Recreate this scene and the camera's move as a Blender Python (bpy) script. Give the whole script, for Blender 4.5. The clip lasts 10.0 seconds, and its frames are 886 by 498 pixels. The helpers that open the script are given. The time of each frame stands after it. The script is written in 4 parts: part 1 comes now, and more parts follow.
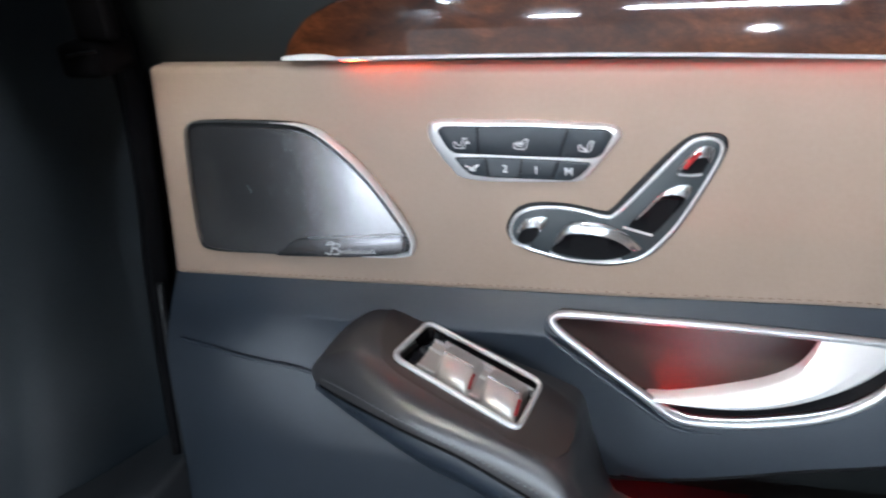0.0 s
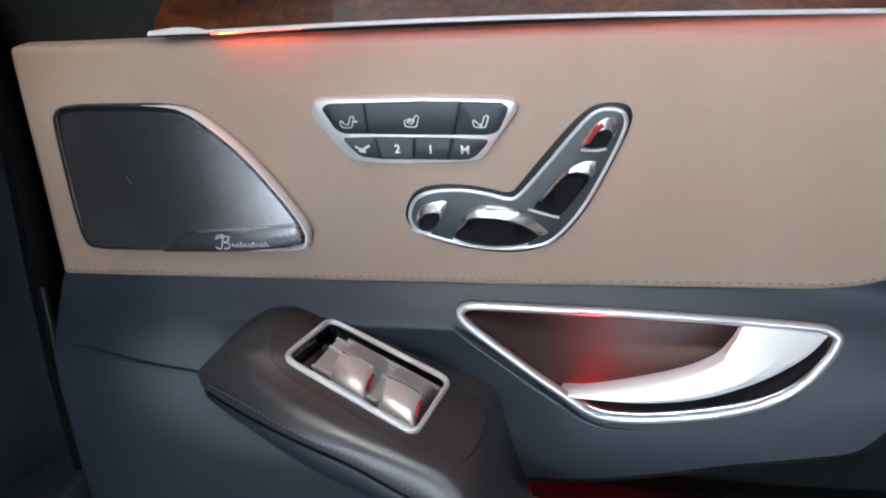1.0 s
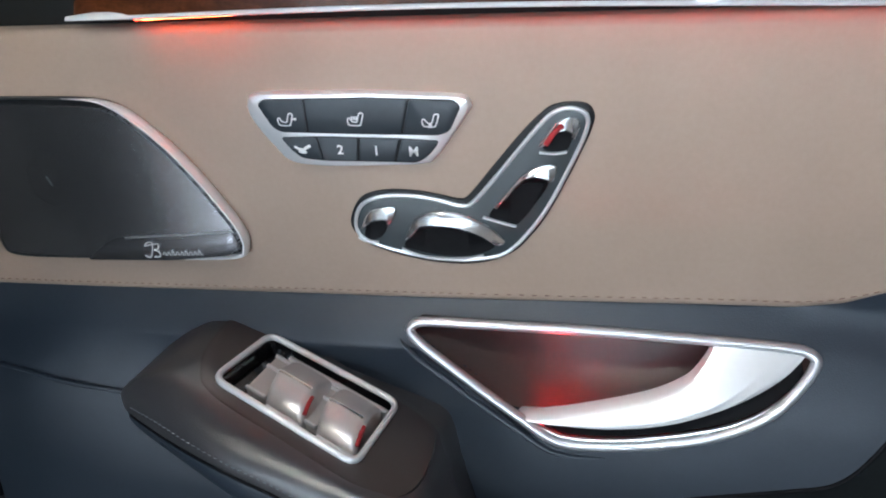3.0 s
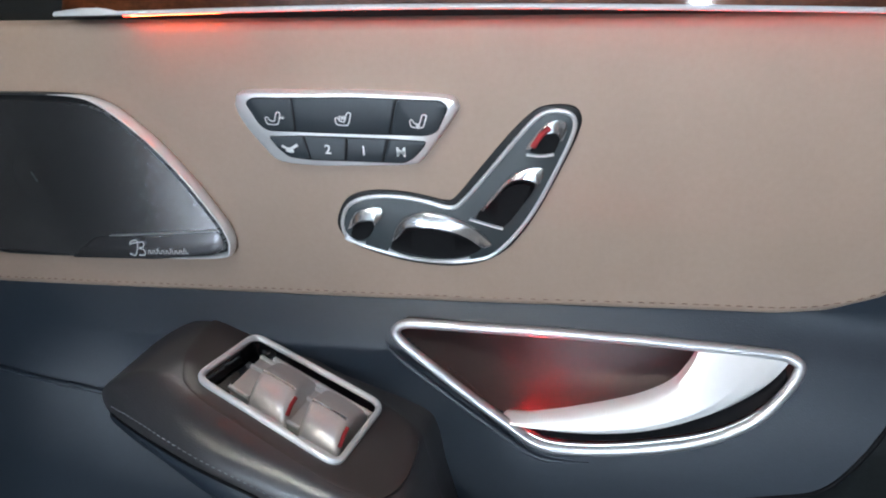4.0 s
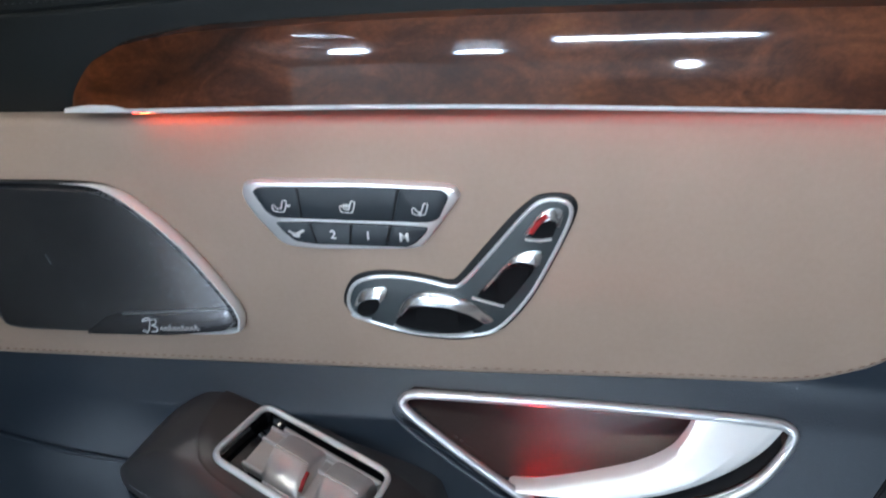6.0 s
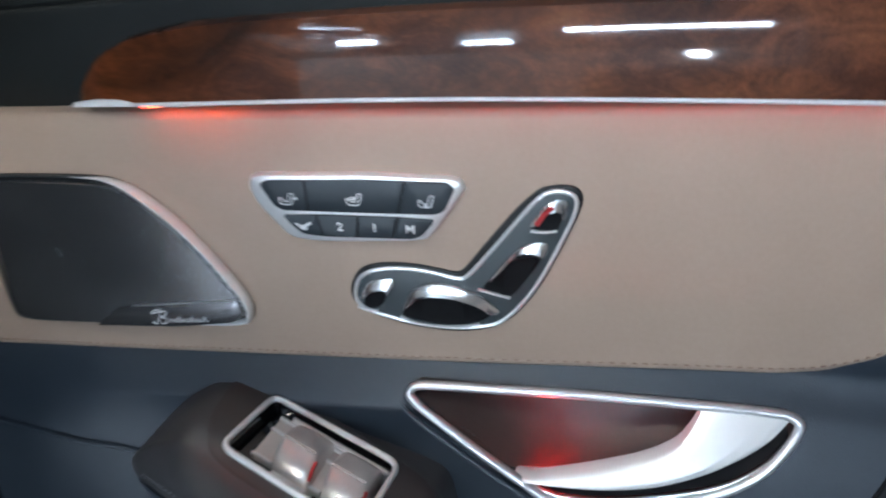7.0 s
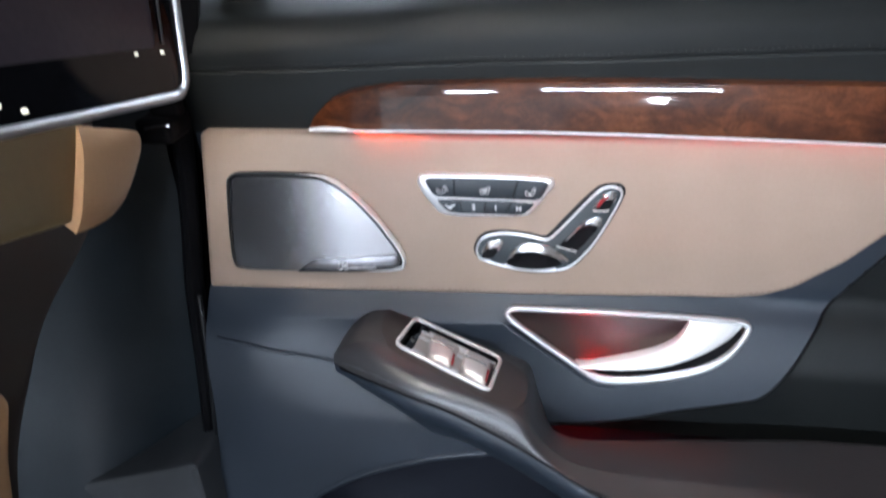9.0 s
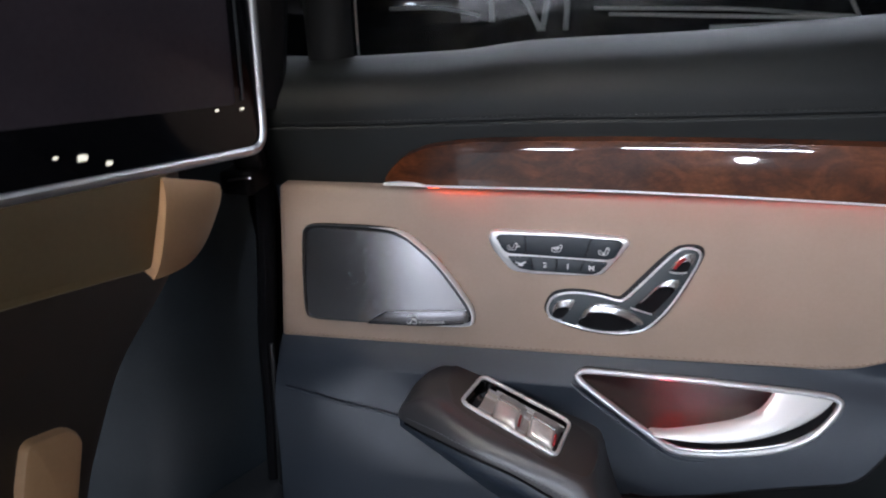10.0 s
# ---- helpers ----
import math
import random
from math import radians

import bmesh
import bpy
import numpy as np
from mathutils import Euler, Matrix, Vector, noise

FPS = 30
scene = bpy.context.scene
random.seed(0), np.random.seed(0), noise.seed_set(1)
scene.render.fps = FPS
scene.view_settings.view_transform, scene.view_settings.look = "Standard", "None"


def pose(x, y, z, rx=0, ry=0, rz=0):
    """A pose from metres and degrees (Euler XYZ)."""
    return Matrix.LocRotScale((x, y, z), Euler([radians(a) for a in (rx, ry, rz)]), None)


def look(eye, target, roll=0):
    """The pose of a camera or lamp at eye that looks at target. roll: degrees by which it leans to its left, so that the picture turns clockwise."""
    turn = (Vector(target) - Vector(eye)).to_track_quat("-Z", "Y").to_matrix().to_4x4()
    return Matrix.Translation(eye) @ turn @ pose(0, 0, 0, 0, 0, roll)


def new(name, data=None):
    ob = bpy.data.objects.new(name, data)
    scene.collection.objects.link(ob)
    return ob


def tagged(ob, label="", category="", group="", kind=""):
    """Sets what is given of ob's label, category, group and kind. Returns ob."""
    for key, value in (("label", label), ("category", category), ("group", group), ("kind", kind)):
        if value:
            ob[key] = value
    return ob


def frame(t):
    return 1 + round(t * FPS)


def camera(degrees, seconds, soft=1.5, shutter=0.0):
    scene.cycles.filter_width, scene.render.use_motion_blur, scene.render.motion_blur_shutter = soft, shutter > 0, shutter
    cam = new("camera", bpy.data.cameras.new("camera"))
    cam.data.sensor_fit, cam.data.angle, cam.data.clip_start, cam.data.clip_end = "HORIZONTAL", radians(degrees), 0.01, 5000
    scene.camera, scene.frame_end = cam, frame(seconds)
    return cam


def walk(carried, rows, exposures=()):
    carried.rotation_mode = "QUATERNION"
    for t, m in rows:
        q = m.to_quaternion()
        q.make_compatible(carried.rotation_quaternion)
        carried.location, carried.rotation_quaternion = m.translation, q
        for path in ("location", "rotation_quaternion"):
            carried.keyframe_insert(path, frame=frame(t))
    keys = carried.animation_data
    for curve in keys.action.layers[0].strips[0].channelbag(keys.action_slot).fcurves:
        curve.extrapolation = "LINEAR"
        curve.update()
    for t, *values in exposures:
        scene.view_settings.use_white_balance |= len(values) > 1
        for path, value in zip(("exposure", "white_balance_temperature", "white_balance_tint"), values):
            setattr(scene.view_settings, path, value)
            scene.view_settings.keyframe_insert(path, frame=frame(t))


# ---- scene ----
cam = camera(64.0, 10.0, soft=2.0, shutter=0.5)
PATH = [
    (0, (0.1, -0.351, 0.732), (-0.437, 1.325, -0.218), -4.3),
    (0.5, (0.124, -0.326, 0.719), (-0.345, 1.358, -0.252), -4.2),
    (1, (0.133, -0.315, 0.711), (-0.343, 1.37, -0.257), -5.0),
    (1.5, (0.129, -0.305, 0.699), (-0.384, 1.373, -0.261), -5.1),
    (2, (0.124, -0.291, 0.698), (-0.353, 1.414, -0.232), -4.4),
    (2.5, (0.136, -0.286, 0.698), (-0.306, 1.413, -0.259), -4.3),
    (4, (0.143, -0.287, 0.693), (-0.259, 1.439, -0.234), -2.4),
    (4.5, (0.145, -0.285, 0.698), (-0.278, 1.431, -0.237), -2.7),
    (5, (0.138, -0.29, 0.713), (-0.297, 1.456, -0.16), -3.8),
    (5.5, (0.14, -0.291, 0.704), (-0.292, 1.431, -0.216), -3.5),
    (5.7, (0.141, -0.289, 0.712), (-0.273, 1.446, -0.193), -3.1),
    (6.8, (0.142, -0.258, 0.759), (-0.224, 1.418, -0.269), -5.6),
    (7, (0.1433, -0.2804, 0.7322), (-0.2589, 1.3401, -0.1746), -4.36),
    (7.3, (0.1247, -0.3201, 0.7406), (-0.3680, 1.3204, -0.0817), -4.29),
    (7.5, (0.1103, -0.3663, 0.7589), (-0.5092, 1.2312, -0.0621), -6.92),
    (7.7, (0.1038, -0.3919, 0.7837), (-0.5796, 1.1666, -0.0613), -9.30),
    (8, (0.1096, -0.4098, 0.8007), (-0.5680, 1.1768, 0.0050), -8.72),
    (8.2, (0.1126, -0.4137, 0.8141), (-0.4975, 1.1947, 0.0074), -9.21),
    (8.5, (0.0917, -0.4529, 0.8236), (-0.4107, 1.1401, -0.0821), -8.68),
    (8.7, (0.0960, -0.4709, 0.8197), (-0.3457, 1.0969, -0.1584), -5.09),
    (8.8, (0.0935, -0.4776, 0.8183), (-0.2793, 1.1024, -0.1689), -2.98),
    (9, (0.0899, -0.4790, 0.8221), (-0.2094, 1.1488, -0.1111), -2.34),
    (9.2, (0.0892, -0.4764, 0.8361), (-0.2645, 1.1533, -0.0745), -3.22),
    (9.5, (0.0919, -0.4767, 0.8309), (-0.2870, 1.1796, -0.0195), -4.55),
    (9.7, (0.0941, -0.4686, 0.8327), (-0.3434, 1.1793, -0.0058), -4.85),
    (10, (0.0940, -0.4735, 0.8214), (-0.4142, 1.1752, 0.0254), -3.55),
]
walk(cam, [(t, look(eye, target, roll)) for t, eye, target, roll in PATH],
     exposures=((0, 0.1, 5850, 9), (1, -0.1, 5800, 9), (2, 0.05, 5800, 8), (2.5, -0.1, 5750, 7), (4.5, -0.2, 5700, 8), (5.5, -0.3, 5550, 7), (7, -0.3, 5500, 6), (7.5, 0.05, 5700, 9), (8, 0.05, 5600, 12), (8.5, 0.1, 5750, 12), (9, 0.25, 5800, 12), (9.5, -0.1, 6000, 15), (10, -0.45, 6000, 16)))
# ---- light ----
world = bpy.data.worlds.new("world")
scene.world = world
world.use_nodes = True
world.node_tree.nodes["Background"].inputs[0].default_value = (0.55, 0.62, 0.75, 1)
world.node_tree.nodes["Background"].inputs[1].default_value = 0.02


def area_lamp(name, m, sx, sy, watts, colour, shape="RECTANGLE"):
    data = bpy.data.lights.new(name, "AREA")
    data.shape, data.size, data.size_y, data.energy, data.color = shape, sx, sy, watts, colour
    ob = new(name, data)
    ob.matrix_world = m
    return ob


# area lamp added in an assumed roof opening, filling from above
area_lamp("roof_fill", pose(0.09, -0.64, 1.166), 0.28, 0.78, 2.2, (0.86, 0.94, 1.0))
# area lamps added in the far open door, standing in for hall light
for w, h in ((0.34, 0.26), (0.54, 0.38), (0.74, 0.50)):
    area_lamp("door_fill", pose(-0.40, -1.43, 0.31, 90, 0, 0), w, h, 1.35, (0.95, 0.97, 1.0), "ELLIPSE")


# ---- materials ----
def material(name):
    m = bpy.data.materials.new(name)
    m.use_nodes = True
    nt = m.node_tree
    return m, nt, nt.nodes["Principled BSDF"]


def node(nt, kind, **values):
    n = nt.nodes.new(kind)
    for key, v in values.items():
        n.inputs[key.replace("_", " ")].default_value = v
    return n


def coords(nt, scale=(1, 1, 1)):
    c, mp = nt.nodes.new("ShaderNodeTexCoord"), nt.nodes.new("ShaderNodeMapping")
    mp.inputs["Scale"].default_value = scale
    nt.links.new(c.outputs["Object"], mp.inputs["Vector"])
    return mp.outputs["Vector"]


def ramp(nt, fac, *stops):
    r = nt.nodes.new("ShaderNodeValToRGB")
    while len(r.color_ramp.elements) < len(stops):
        r.color_ramp.elements.new(0.5)
    for e, (at, colour) in zip(r.color_ramp.elements, stops):
        e.position, e.color = at, (*colour, 1)
    nt.links.new(fac, r.inputs["Fac"])
    return r.outputs["Color"]


def grainy(name, low, high, rough, grain=900.0, bump=0.12, metal=0.0, coat=0.0, patch=14.0, fine=380.0, spec=0.5, distance=0.0004):
    """A skinned or moulded surface: patchy tone, fine tone, small cells as relief, uneven gloss."""
    m, nt, b = material(name)
    v = coords(nt)
    big = node(nt, "ShaderNodeTexNoise", Scale=patch, Detail=4.0, Roughness=0.55)
    small = node(nt, "ShaderNodeTexNoise", Scale=fine, Detail=3.0, Roughness=0.6)
    cells = node(nt, "ShaderNodeTexVoronoi", Scale=grain)
    for n in (big, small, cells):
        nt.links.new(v, n.inputs["Vector"])
    mix = node(nt, "ShaderNodeMath")
    mix.operation = "MULTIPLY_ADD"
    mix.inputs[1].default_value = 0.35
    nt.links.new(small.outputs["Fac"], mix.inputs[0])
    scaled = node(nt, "ShaderNodeMath")
    scaled.operation = "MULTIPLY"
    scaled.inputs[1].default_value = 0.65
    nt.links.new(big.outputs["Fac"], scaled.inputs[0])
    nt.links.new(scaled.outputs[0], mix.inputs[2])
    nt.links.new(ramp(nt, mix.outputs[0], (0.3, low), (0.7, high)), b.inputs["Base Color"])
    gl = node(nt, "ShaderNodeMapRange")
    gl.inputs["To Min"].default_value, gl.inputs["To Max"].default_value = rough - 0.06, rough + 0.06
    nt.links.new(big.outputs["Fac"], gl.inputs["Value"])
    nt.links.new(gl.outputs["Result"], b.inputs["Roughness"])
    bp = node(nt, "ShaderNodeBump", Strength=bump, Distance=distance)
    nt.links.new(cells.outputs["Distance"], bp.inputs["Height"])
    nt.links.new(bp.outputs["Normal"], b.inputs["Normal"])
    b.inputs["Metallic"].default_value, b.inputs["Coat Weight"].default_value = metal, coat
    b.inputs["Specular IOR Level"].default_value = spec
    b.inputs["Coat Roughness"].default_value = 0.04
    return m


def glowing(name, colour, strength):
    m, nt, b = material(name)
    b.inputs["Base Color"].default_value = (*colour, 1)
    b.inputs["Emission Color"].default_value, b.inputs["Emission Strength"].default_value = (*colour, 1), strength
    return m


def burl():
    m, nt, b = material("burl_walnut")
    v = coords(nt, (1.0, 1.0, 1.6))
    warp = node(nt, "ShaderNodeTexNoise", Scale=11.0, Detail=5.0, Roughness=0.58, Distortion=0.9)
    fig = node(nt, "ShaderNodeTexNoise", Scale=30.0, Detail=7.0, Roughness=0.66, Distortion=1.6)
    fleck = node(nt, "ShaderNodeTexNoise", Scale=420.0, Detail=4.0, Roughness=0.7)
    eyes = node(nt, "ShaderNodeTexVoronoi", Scale=42.0)
    for n in (warp, fig, fleck):
        nt.links.new(v, n.inputs["Vector"])
    nt.links.new(warp.outputs["Color"], eyes.inputs["Vector"])
    add = node(nt, "ShaderNodeMath")
    add.operation = "MULTIPLY_ADD"
    add.inputs[1].default_value = 0.55
    nt.links.new(warp.outputs["Fac"], add.inputs[0])
    half = node(nt, "ShaderNodeMath")
    half.operation = "MULTIPLY"
    half.inputs[1].default_value = 0.45
    nt.links.new(fig.outputs["Fac"], half.inputs[0])
    nt.links.new(half.outputs[0], add.inputs[2])
    colour = ramp(nt, add.outputs[0], (0.34, (0.022, 0.007, 0.003)), (0.46, (0.062, 0.017, 0.006)), (0.56, (0.120, 0.036, 0.012)), (0.70, (0.20, 0.072, 0.024)))
    mix = nt.nodes.new("ShaderNodeMix")
    mix.data_type, mix.blend_type = "RGBA", "MULTIPLY"
    mix.inputs["Factor"].default_value = 0.45
    nt.links.new(colour, mix.inputs[6])
    nt.links.new(ramp(nt, fleck.outputs["Fac"], (0.35, (0.45, 0.4, 0.36)), (0.6, (1, 1, 1))), mix.inputs[7])
    nt.links.new(mix.outputs[2], b.inputs["Base Color"])
    b.inputs["Roughness"].default_value, b.inputs["Specular IOR Level"].default_value = 0.40, 0.15
    b.inputs["Coat Weight"].default_value, b.inputs["Coat Roughness"].default_value = 1.0, 0.04
    return m


def perforated():
    """Brushed sheet with rows of tiny punched holes."""
    m, nt, b = material("perforated_metal")
    v = coords(nt)
    sep = nt.nodes.new("ShaderNodeSeparateXYZ")
    nt.links.new(v, sep.inputs[0])

    def sine(socket, pitch):
        mul, sn = nt.nodes.new("ShaderNodeMath"), nt.nodes.new("ShaderNodeMath")
        mul.operation, sn.operation = "MULTIPLY", "SINE"
        mul.inputs[1].default_value = 2 * math.pi / pitch
        nt.links.new(socket, mul.inputs[0])
        nt.links.new(mul.outputs[0], sn.inputs[0])
        return sn.outputs[0]

    a, c = sine(sep.outputs["X"], 0.0019), sine(sep.outputs["Z"], 0.0019)
    prod = nt.nodes.new("ShaderNodeMath")
    prod.operation = "MULTIPLY"
    nt.links.new(a, prod.inputs[0])
    nt.links.new(c, prod.inputs[1])
    hole = ramp(nt, prod.outputs[0], (0.30, (0, 0, 0)), (0.6, (1, 1, 1)))
    wide = node(nt, "ShaderNodeTexNoise", Scale=9.0, Detail=3.0)
    nt.links.new(v, wide.inputs["Vector"])
    sheet = ramp(nt, wide.outputs["Fac"], (0.3, (0.58, 0.59, 0.62)), (0.7, (0.68, 0.69, 0.72)))
    mix = nt.nodes.new("ShaderNodeMix")
    mix.data_type = "RGBA"
    nt.links.new(hole, mix.inputs["Factor"])
    nt.links.new(sheet, mix.inputs[6])
    mix.inputs[7].default_value = (0.012, 0.012, 0.013, 1)
    nt.links.new(mix.outputs[2], b.inputs["Base Color"])
    inv = nt.nodes.new("ShaderNodeInvert")
    nt.links.new(hole, inv.inputs["Color"])
    nt.links.new(inv.outputs[0], b.inputs["Metallic"])
    b.inputs["Roughness"].default_value = 0.20
    bp = node(nt, "ShaderNodeBump", Strength=0.12, Distance=0.0005)
    bp.invert = True
    nt.links.new(hole, bp.inputs["Height"])
    nt.links.new(bp.outputs["Normal"], b.inputs["Normal"])
    return m


TAN = grainy("tan_leather", (0.330, 0.246, 0.192), (0.386, 0.292, 0.231), 0.50, 1500.0, 0.10)
NAVY = grainy("dark_blue_leather", (0.014, 0.021, 0.032), (0.021, 0.030, 0.044), 0.46, 1300.0, 0.14, spec=0.62)
SHELF = grainy("charcoal_leather", (0.005, 0.0065, 0.007), (0.009, 0.011, 0.011), 0.54, 1300.0, 0.16, spec=0.36)
SOFT = grainy("black_armrest_leather", (0.032, 0.031, 0.034), (0.045, 0.043, 0.046), 0.35, 1300.0, 0.12, spec=1.0)
BROWN = grainy("dark_brown_satin_plastic", (0.029, 0.023, 0.022), (0.040, 0.032, 0.030), 0.31, 2400.0, 0.05, spec=0.8)
POCKET_LINING = grainy("dark_pocket_lining", (0.008, 0.010, 0.018), (0.012, 0.015, 0.025), 0.6, 1300.0, 0.12, spec=0.3)
SILL = grainy("dark_grey_sill", (0.034, 0.036, 0.040), (0.046, 0.049, 0.054), 0.55, 900.0, 0.2)
NAMEPLATE = grainy("smooth_grey_plate", (0.20, 0.20, 0.215), (0.25, 0.25, 0.265), 0.22, 700.0, 0.0, metal=0.9)
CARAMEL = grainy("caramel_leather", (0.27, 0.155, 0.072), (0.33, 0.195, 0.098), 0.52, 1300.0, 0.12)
BLACK = grainy("black_plastic", (0.007, 0.008, 0.009), (0.012, 0.013, 0.014), 0.42, 1800.0, 0.06, spec=0.28)
KEY = grainy("slate_black_button", (0.018, 0.025, 0.032), (0.026, 0.035, 0.043), 0.36, 2600.0, 0.05)
RUBBER = grainy("black_rubber", (0.003, 0.003, 0.004), (0.006, 0.006, 0.007), 0.6, 900.0, 0.1, spec=0.10)
HOLLOW = grainy("black_key_face", (0.003, 0.003, 0.004), (0.006, 0.006, 0.007), 0.45, 900.0, 0.0, spec=0.12)
STEEL = grainy("brushed_switch_metal", (0.62, 0.595, 0.57), (0.72, 0.69, 0.665), 0.29, 1700.0, 0.04, metal=0.5)
GLOSS = grainy("piano_black", (0.003, 0.003, 0.004), (0.006, 0.006, 0.007), 0.10, 900.0, 0.0, coat=1.0)
CHROME = grainy("chrome", (0.80, 0.80, 0.82), (0.88, 0.88, 0.89), 0.10, 700.0, 0.0, metal=1.0)
SATIN = grainy("satin_silver", (0.80, 0.80, 0.81), (0.88, 0.88, 0.88), 0.34, 700.0, 0.03, metal=1.0)
GUN = grainy("graphite_metal", (0.10, 0.11, 0.115), (0.15, 0.16, 0.165), 0.30, 1700.0, 0.03, metal=0.9)
CUP = grainy("grey_brown_moulding", (0.058, 0.047, 0.044), (0.080, 0.066, 0.061), 0.44, 1600.0, 0.05)
PILLAR = grainy("grey_blue_moulding", (0.017, 0.023, 0.029), (0.025, 0.033, 0.040), 0.46, 1500.0, 0.12, spec=0.25)
WHITE = grainy("white_print", (0.74, 0.75, 0.76), (0.80, 0.80, 0.80), 0.5, 700.0, 0.0)
THREAD = grainy("brown_thread", (0.16, 0.095, 0.075), (0.21, 0.13, 0.10), 0.7, 2000.0, 0.1)
GREY_THREAD = grainy("grey_thread", (0.16, 0.17, 0.19), (0.22, 0.23, 0.25), 0.7, 2000.0, 0.1)
LINER = grainy("pale_headliner", (0.50, 0.48, 0.45), (0.58, 0.56, 0.52), 0.9, 700.0, 0.2)
CARPET = grainy("black_carpet", (0.012, 0.012, 0.014), (0.022, 0.022, 0.025), 0.95, 500.0, 0.6)
WOOD = burl()
SCREEN = grainy("switched_off_display", (0.038, 0.031, 0.037), (0.058, 0.047, 0.055), 0.20, 900.0, 0.0, spec=0.22)
COVER = grainy("dark_cover_glass", (0.003, 0.003, 0.004), (0.005, 0.005, 0.006), 0.09, 900.0, 0.0, spec=0.30)
CUP_RED = glowing("red_cup_light", (1.0, 0.012, 0.015), 1500.0)
TRENCH_RED = glowing("red_armrest_light", (1.0, 0.16, 0.06), 2.2)
# red light reflected on switches and key, drawn as solid colour
RED_GLINT = grainy("red_glint", (0.26, 0.012, 0.016), (0.36, 0.02, 0.024), 0.35, 900.0, 0.0)
KEY_METAL = grainy("polished_key_metal", (0.60, 0.61, 0.62), (0.68, 0.69, 0.70), 0.20, 700.0, 0.0, metal=0.9)
LEVER = grainy("matt_silver", (0.86, 0.86, 0.86), (0.91, 0.91, 0.91), 0.40, 700.0, 0.02, metal=0.35)
SILVER = grainy("silver_satin_finish", (0.80, 0.81, 0.83), (0.87, 0.88, 0.89), 0.30, 700.0, 0.03, metal=0.6)
RIM = grainy("silver_frame_finish", (0.56, 0.57, 0.59), (0.66, 0.67, 0.69), 0.30, 700.0, 0.03, metal=0.7)
# the seat's caramel leather where it lies in shade, as a darker colour
CARAMEL_SHADED = grainy("shaded_caramel_leather", (0.125, 0.090, 0.040), (0.160, 0.118, 0.056), 0.50, 1300.0, 0.14)
SHELL = grainy("dark_brown_shell", (0.020, 0.015, 0.011), (0.028, 0.021, 0.015), 0.50, 1300.0, 0.10)
# lens of the added warm lamp overhead
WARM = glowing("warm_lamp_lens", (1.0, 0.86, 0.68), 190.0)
SLATE = grainy("dark_slate_bed", (0.034, 0.044, 0.049), (0.046, 0.057, 0.063), 0.34, 1700.0, 0.03)
GRILLE = perforated()
RED = glowing("red_light_line", (1.0, 0.045, 0.02), 15.0)
AMBER = glowing("amber_light_end", (1.0, 0.10, 0.02), 44.0)
TUBE = glowing("white_tube", (0.86, 0.94, 1.0), 330.0)
FILL_TUBE = glowing("dim_fill_tube", (0.90, 0.95, 1.0), 55.0)
SPOT = glowing("white_spotlight", (1.0, 1.0, 1.0), 450.0)
BEIGE = grainy("beige_leather", (0.40, 0.33, 0.27), (0.46, 0.39, 0.32), 0.55, 1300.0, 0.1)
LIT = glowing("glowing_spot", (1.0, 0.93, 0.72), 1.0)


def clear_glass():
    m, nt, b = material("window_glass")
    b.inputs["Base Color"].default_value = (0.82, 0.86, 0.86, 1)
    b.inputs["Transmission Weight"].default_value, b.inputs["Roughness"].default_value, b.inputs["IOR"].default_value = 1.0, 0.0, 1.45
    return m


GLASS = clear_glass()


# ---- mesh helpers ----
def part(name, bm, mat, parent=None, label="", smooth=True):
    """Links a bmesh as one mesh object under a thing or a part."""
    bmesh.ops.recalc_face_normals(bm, faces=bm.faces[:])
    flat = bm.faces.layers.int.get("flat")
    for face in bm.faces:
        face.smooth = smooth and not (flat and face[flat])
    me = bpy.data.meshes.new(name)
    bm.to_mesh(me)
    bm.free()
    me.materials.append(mat)
    if smooth:
        me.set_sharp_from_angle(angle=radians(38))
    ob = new(name, me)
    ob.parent = parent
    return tagged(ob, label)


def thing(name, label, category, group="", kind="", at=(0, 0, 0)):
    ob = new(name)
    ob.location = at
    ob.empty_display_size = 0.02
    bpy.context.view_layer.update()
    return tagged(ob, label, category, group, kind)


def keep(ob, parent):
    """Parents a part without moving it."""
    ob.parent = parent
    ob.matrix_parent_inverse = Matrix.Translation(parent.location).inverted()
    return ob


def spline(points, n=8, closed=True):
    """Catmull-Rom through the points."""
    pts = [Vector(p) for p in points]
    out, count = [], len(pts)
    for i in range(count if closed else count - 1):
        if closed:
            a, b, c, d = (pts[(i + k) % count] for k in (-1, 0, 1, 2))
        else:
            a, b, c, d = (pts[min(max(i + k, 0), count - 1)] for k in (-1, 0, 1, 2))
        for k in range(n):
            t = k / n
            out.append(0.5 * (2 * b + (c - a) * t + (2 * a - 5 * b + 4 * c - d) * t * t + (3 * b - a - 3 * c + d) * t ** 3))
    if not closed:
        out.append(pts[-1])
    return out


def rounded(points, radius, n=5):
    """A closed outline with its corners rounded off."""
    pts, out, count = [Vector(p) for p in points], [], len(points)
    for i in range(count):
        p, q, r = pts[i - 1], pts[i], pts[(i + 1) % count]
        k = min(radius, (p - q).length * 0.45, (r - q).length * 0.45)
        a, b = q + (p - q).normalized() * k, q + (r - q).normalized() * k
        out += [(1 - t) ** 2 * a + 2 * t * (1 - t) * q + t * t * b for t in (j / n for j in range(n + 1))]
    return out


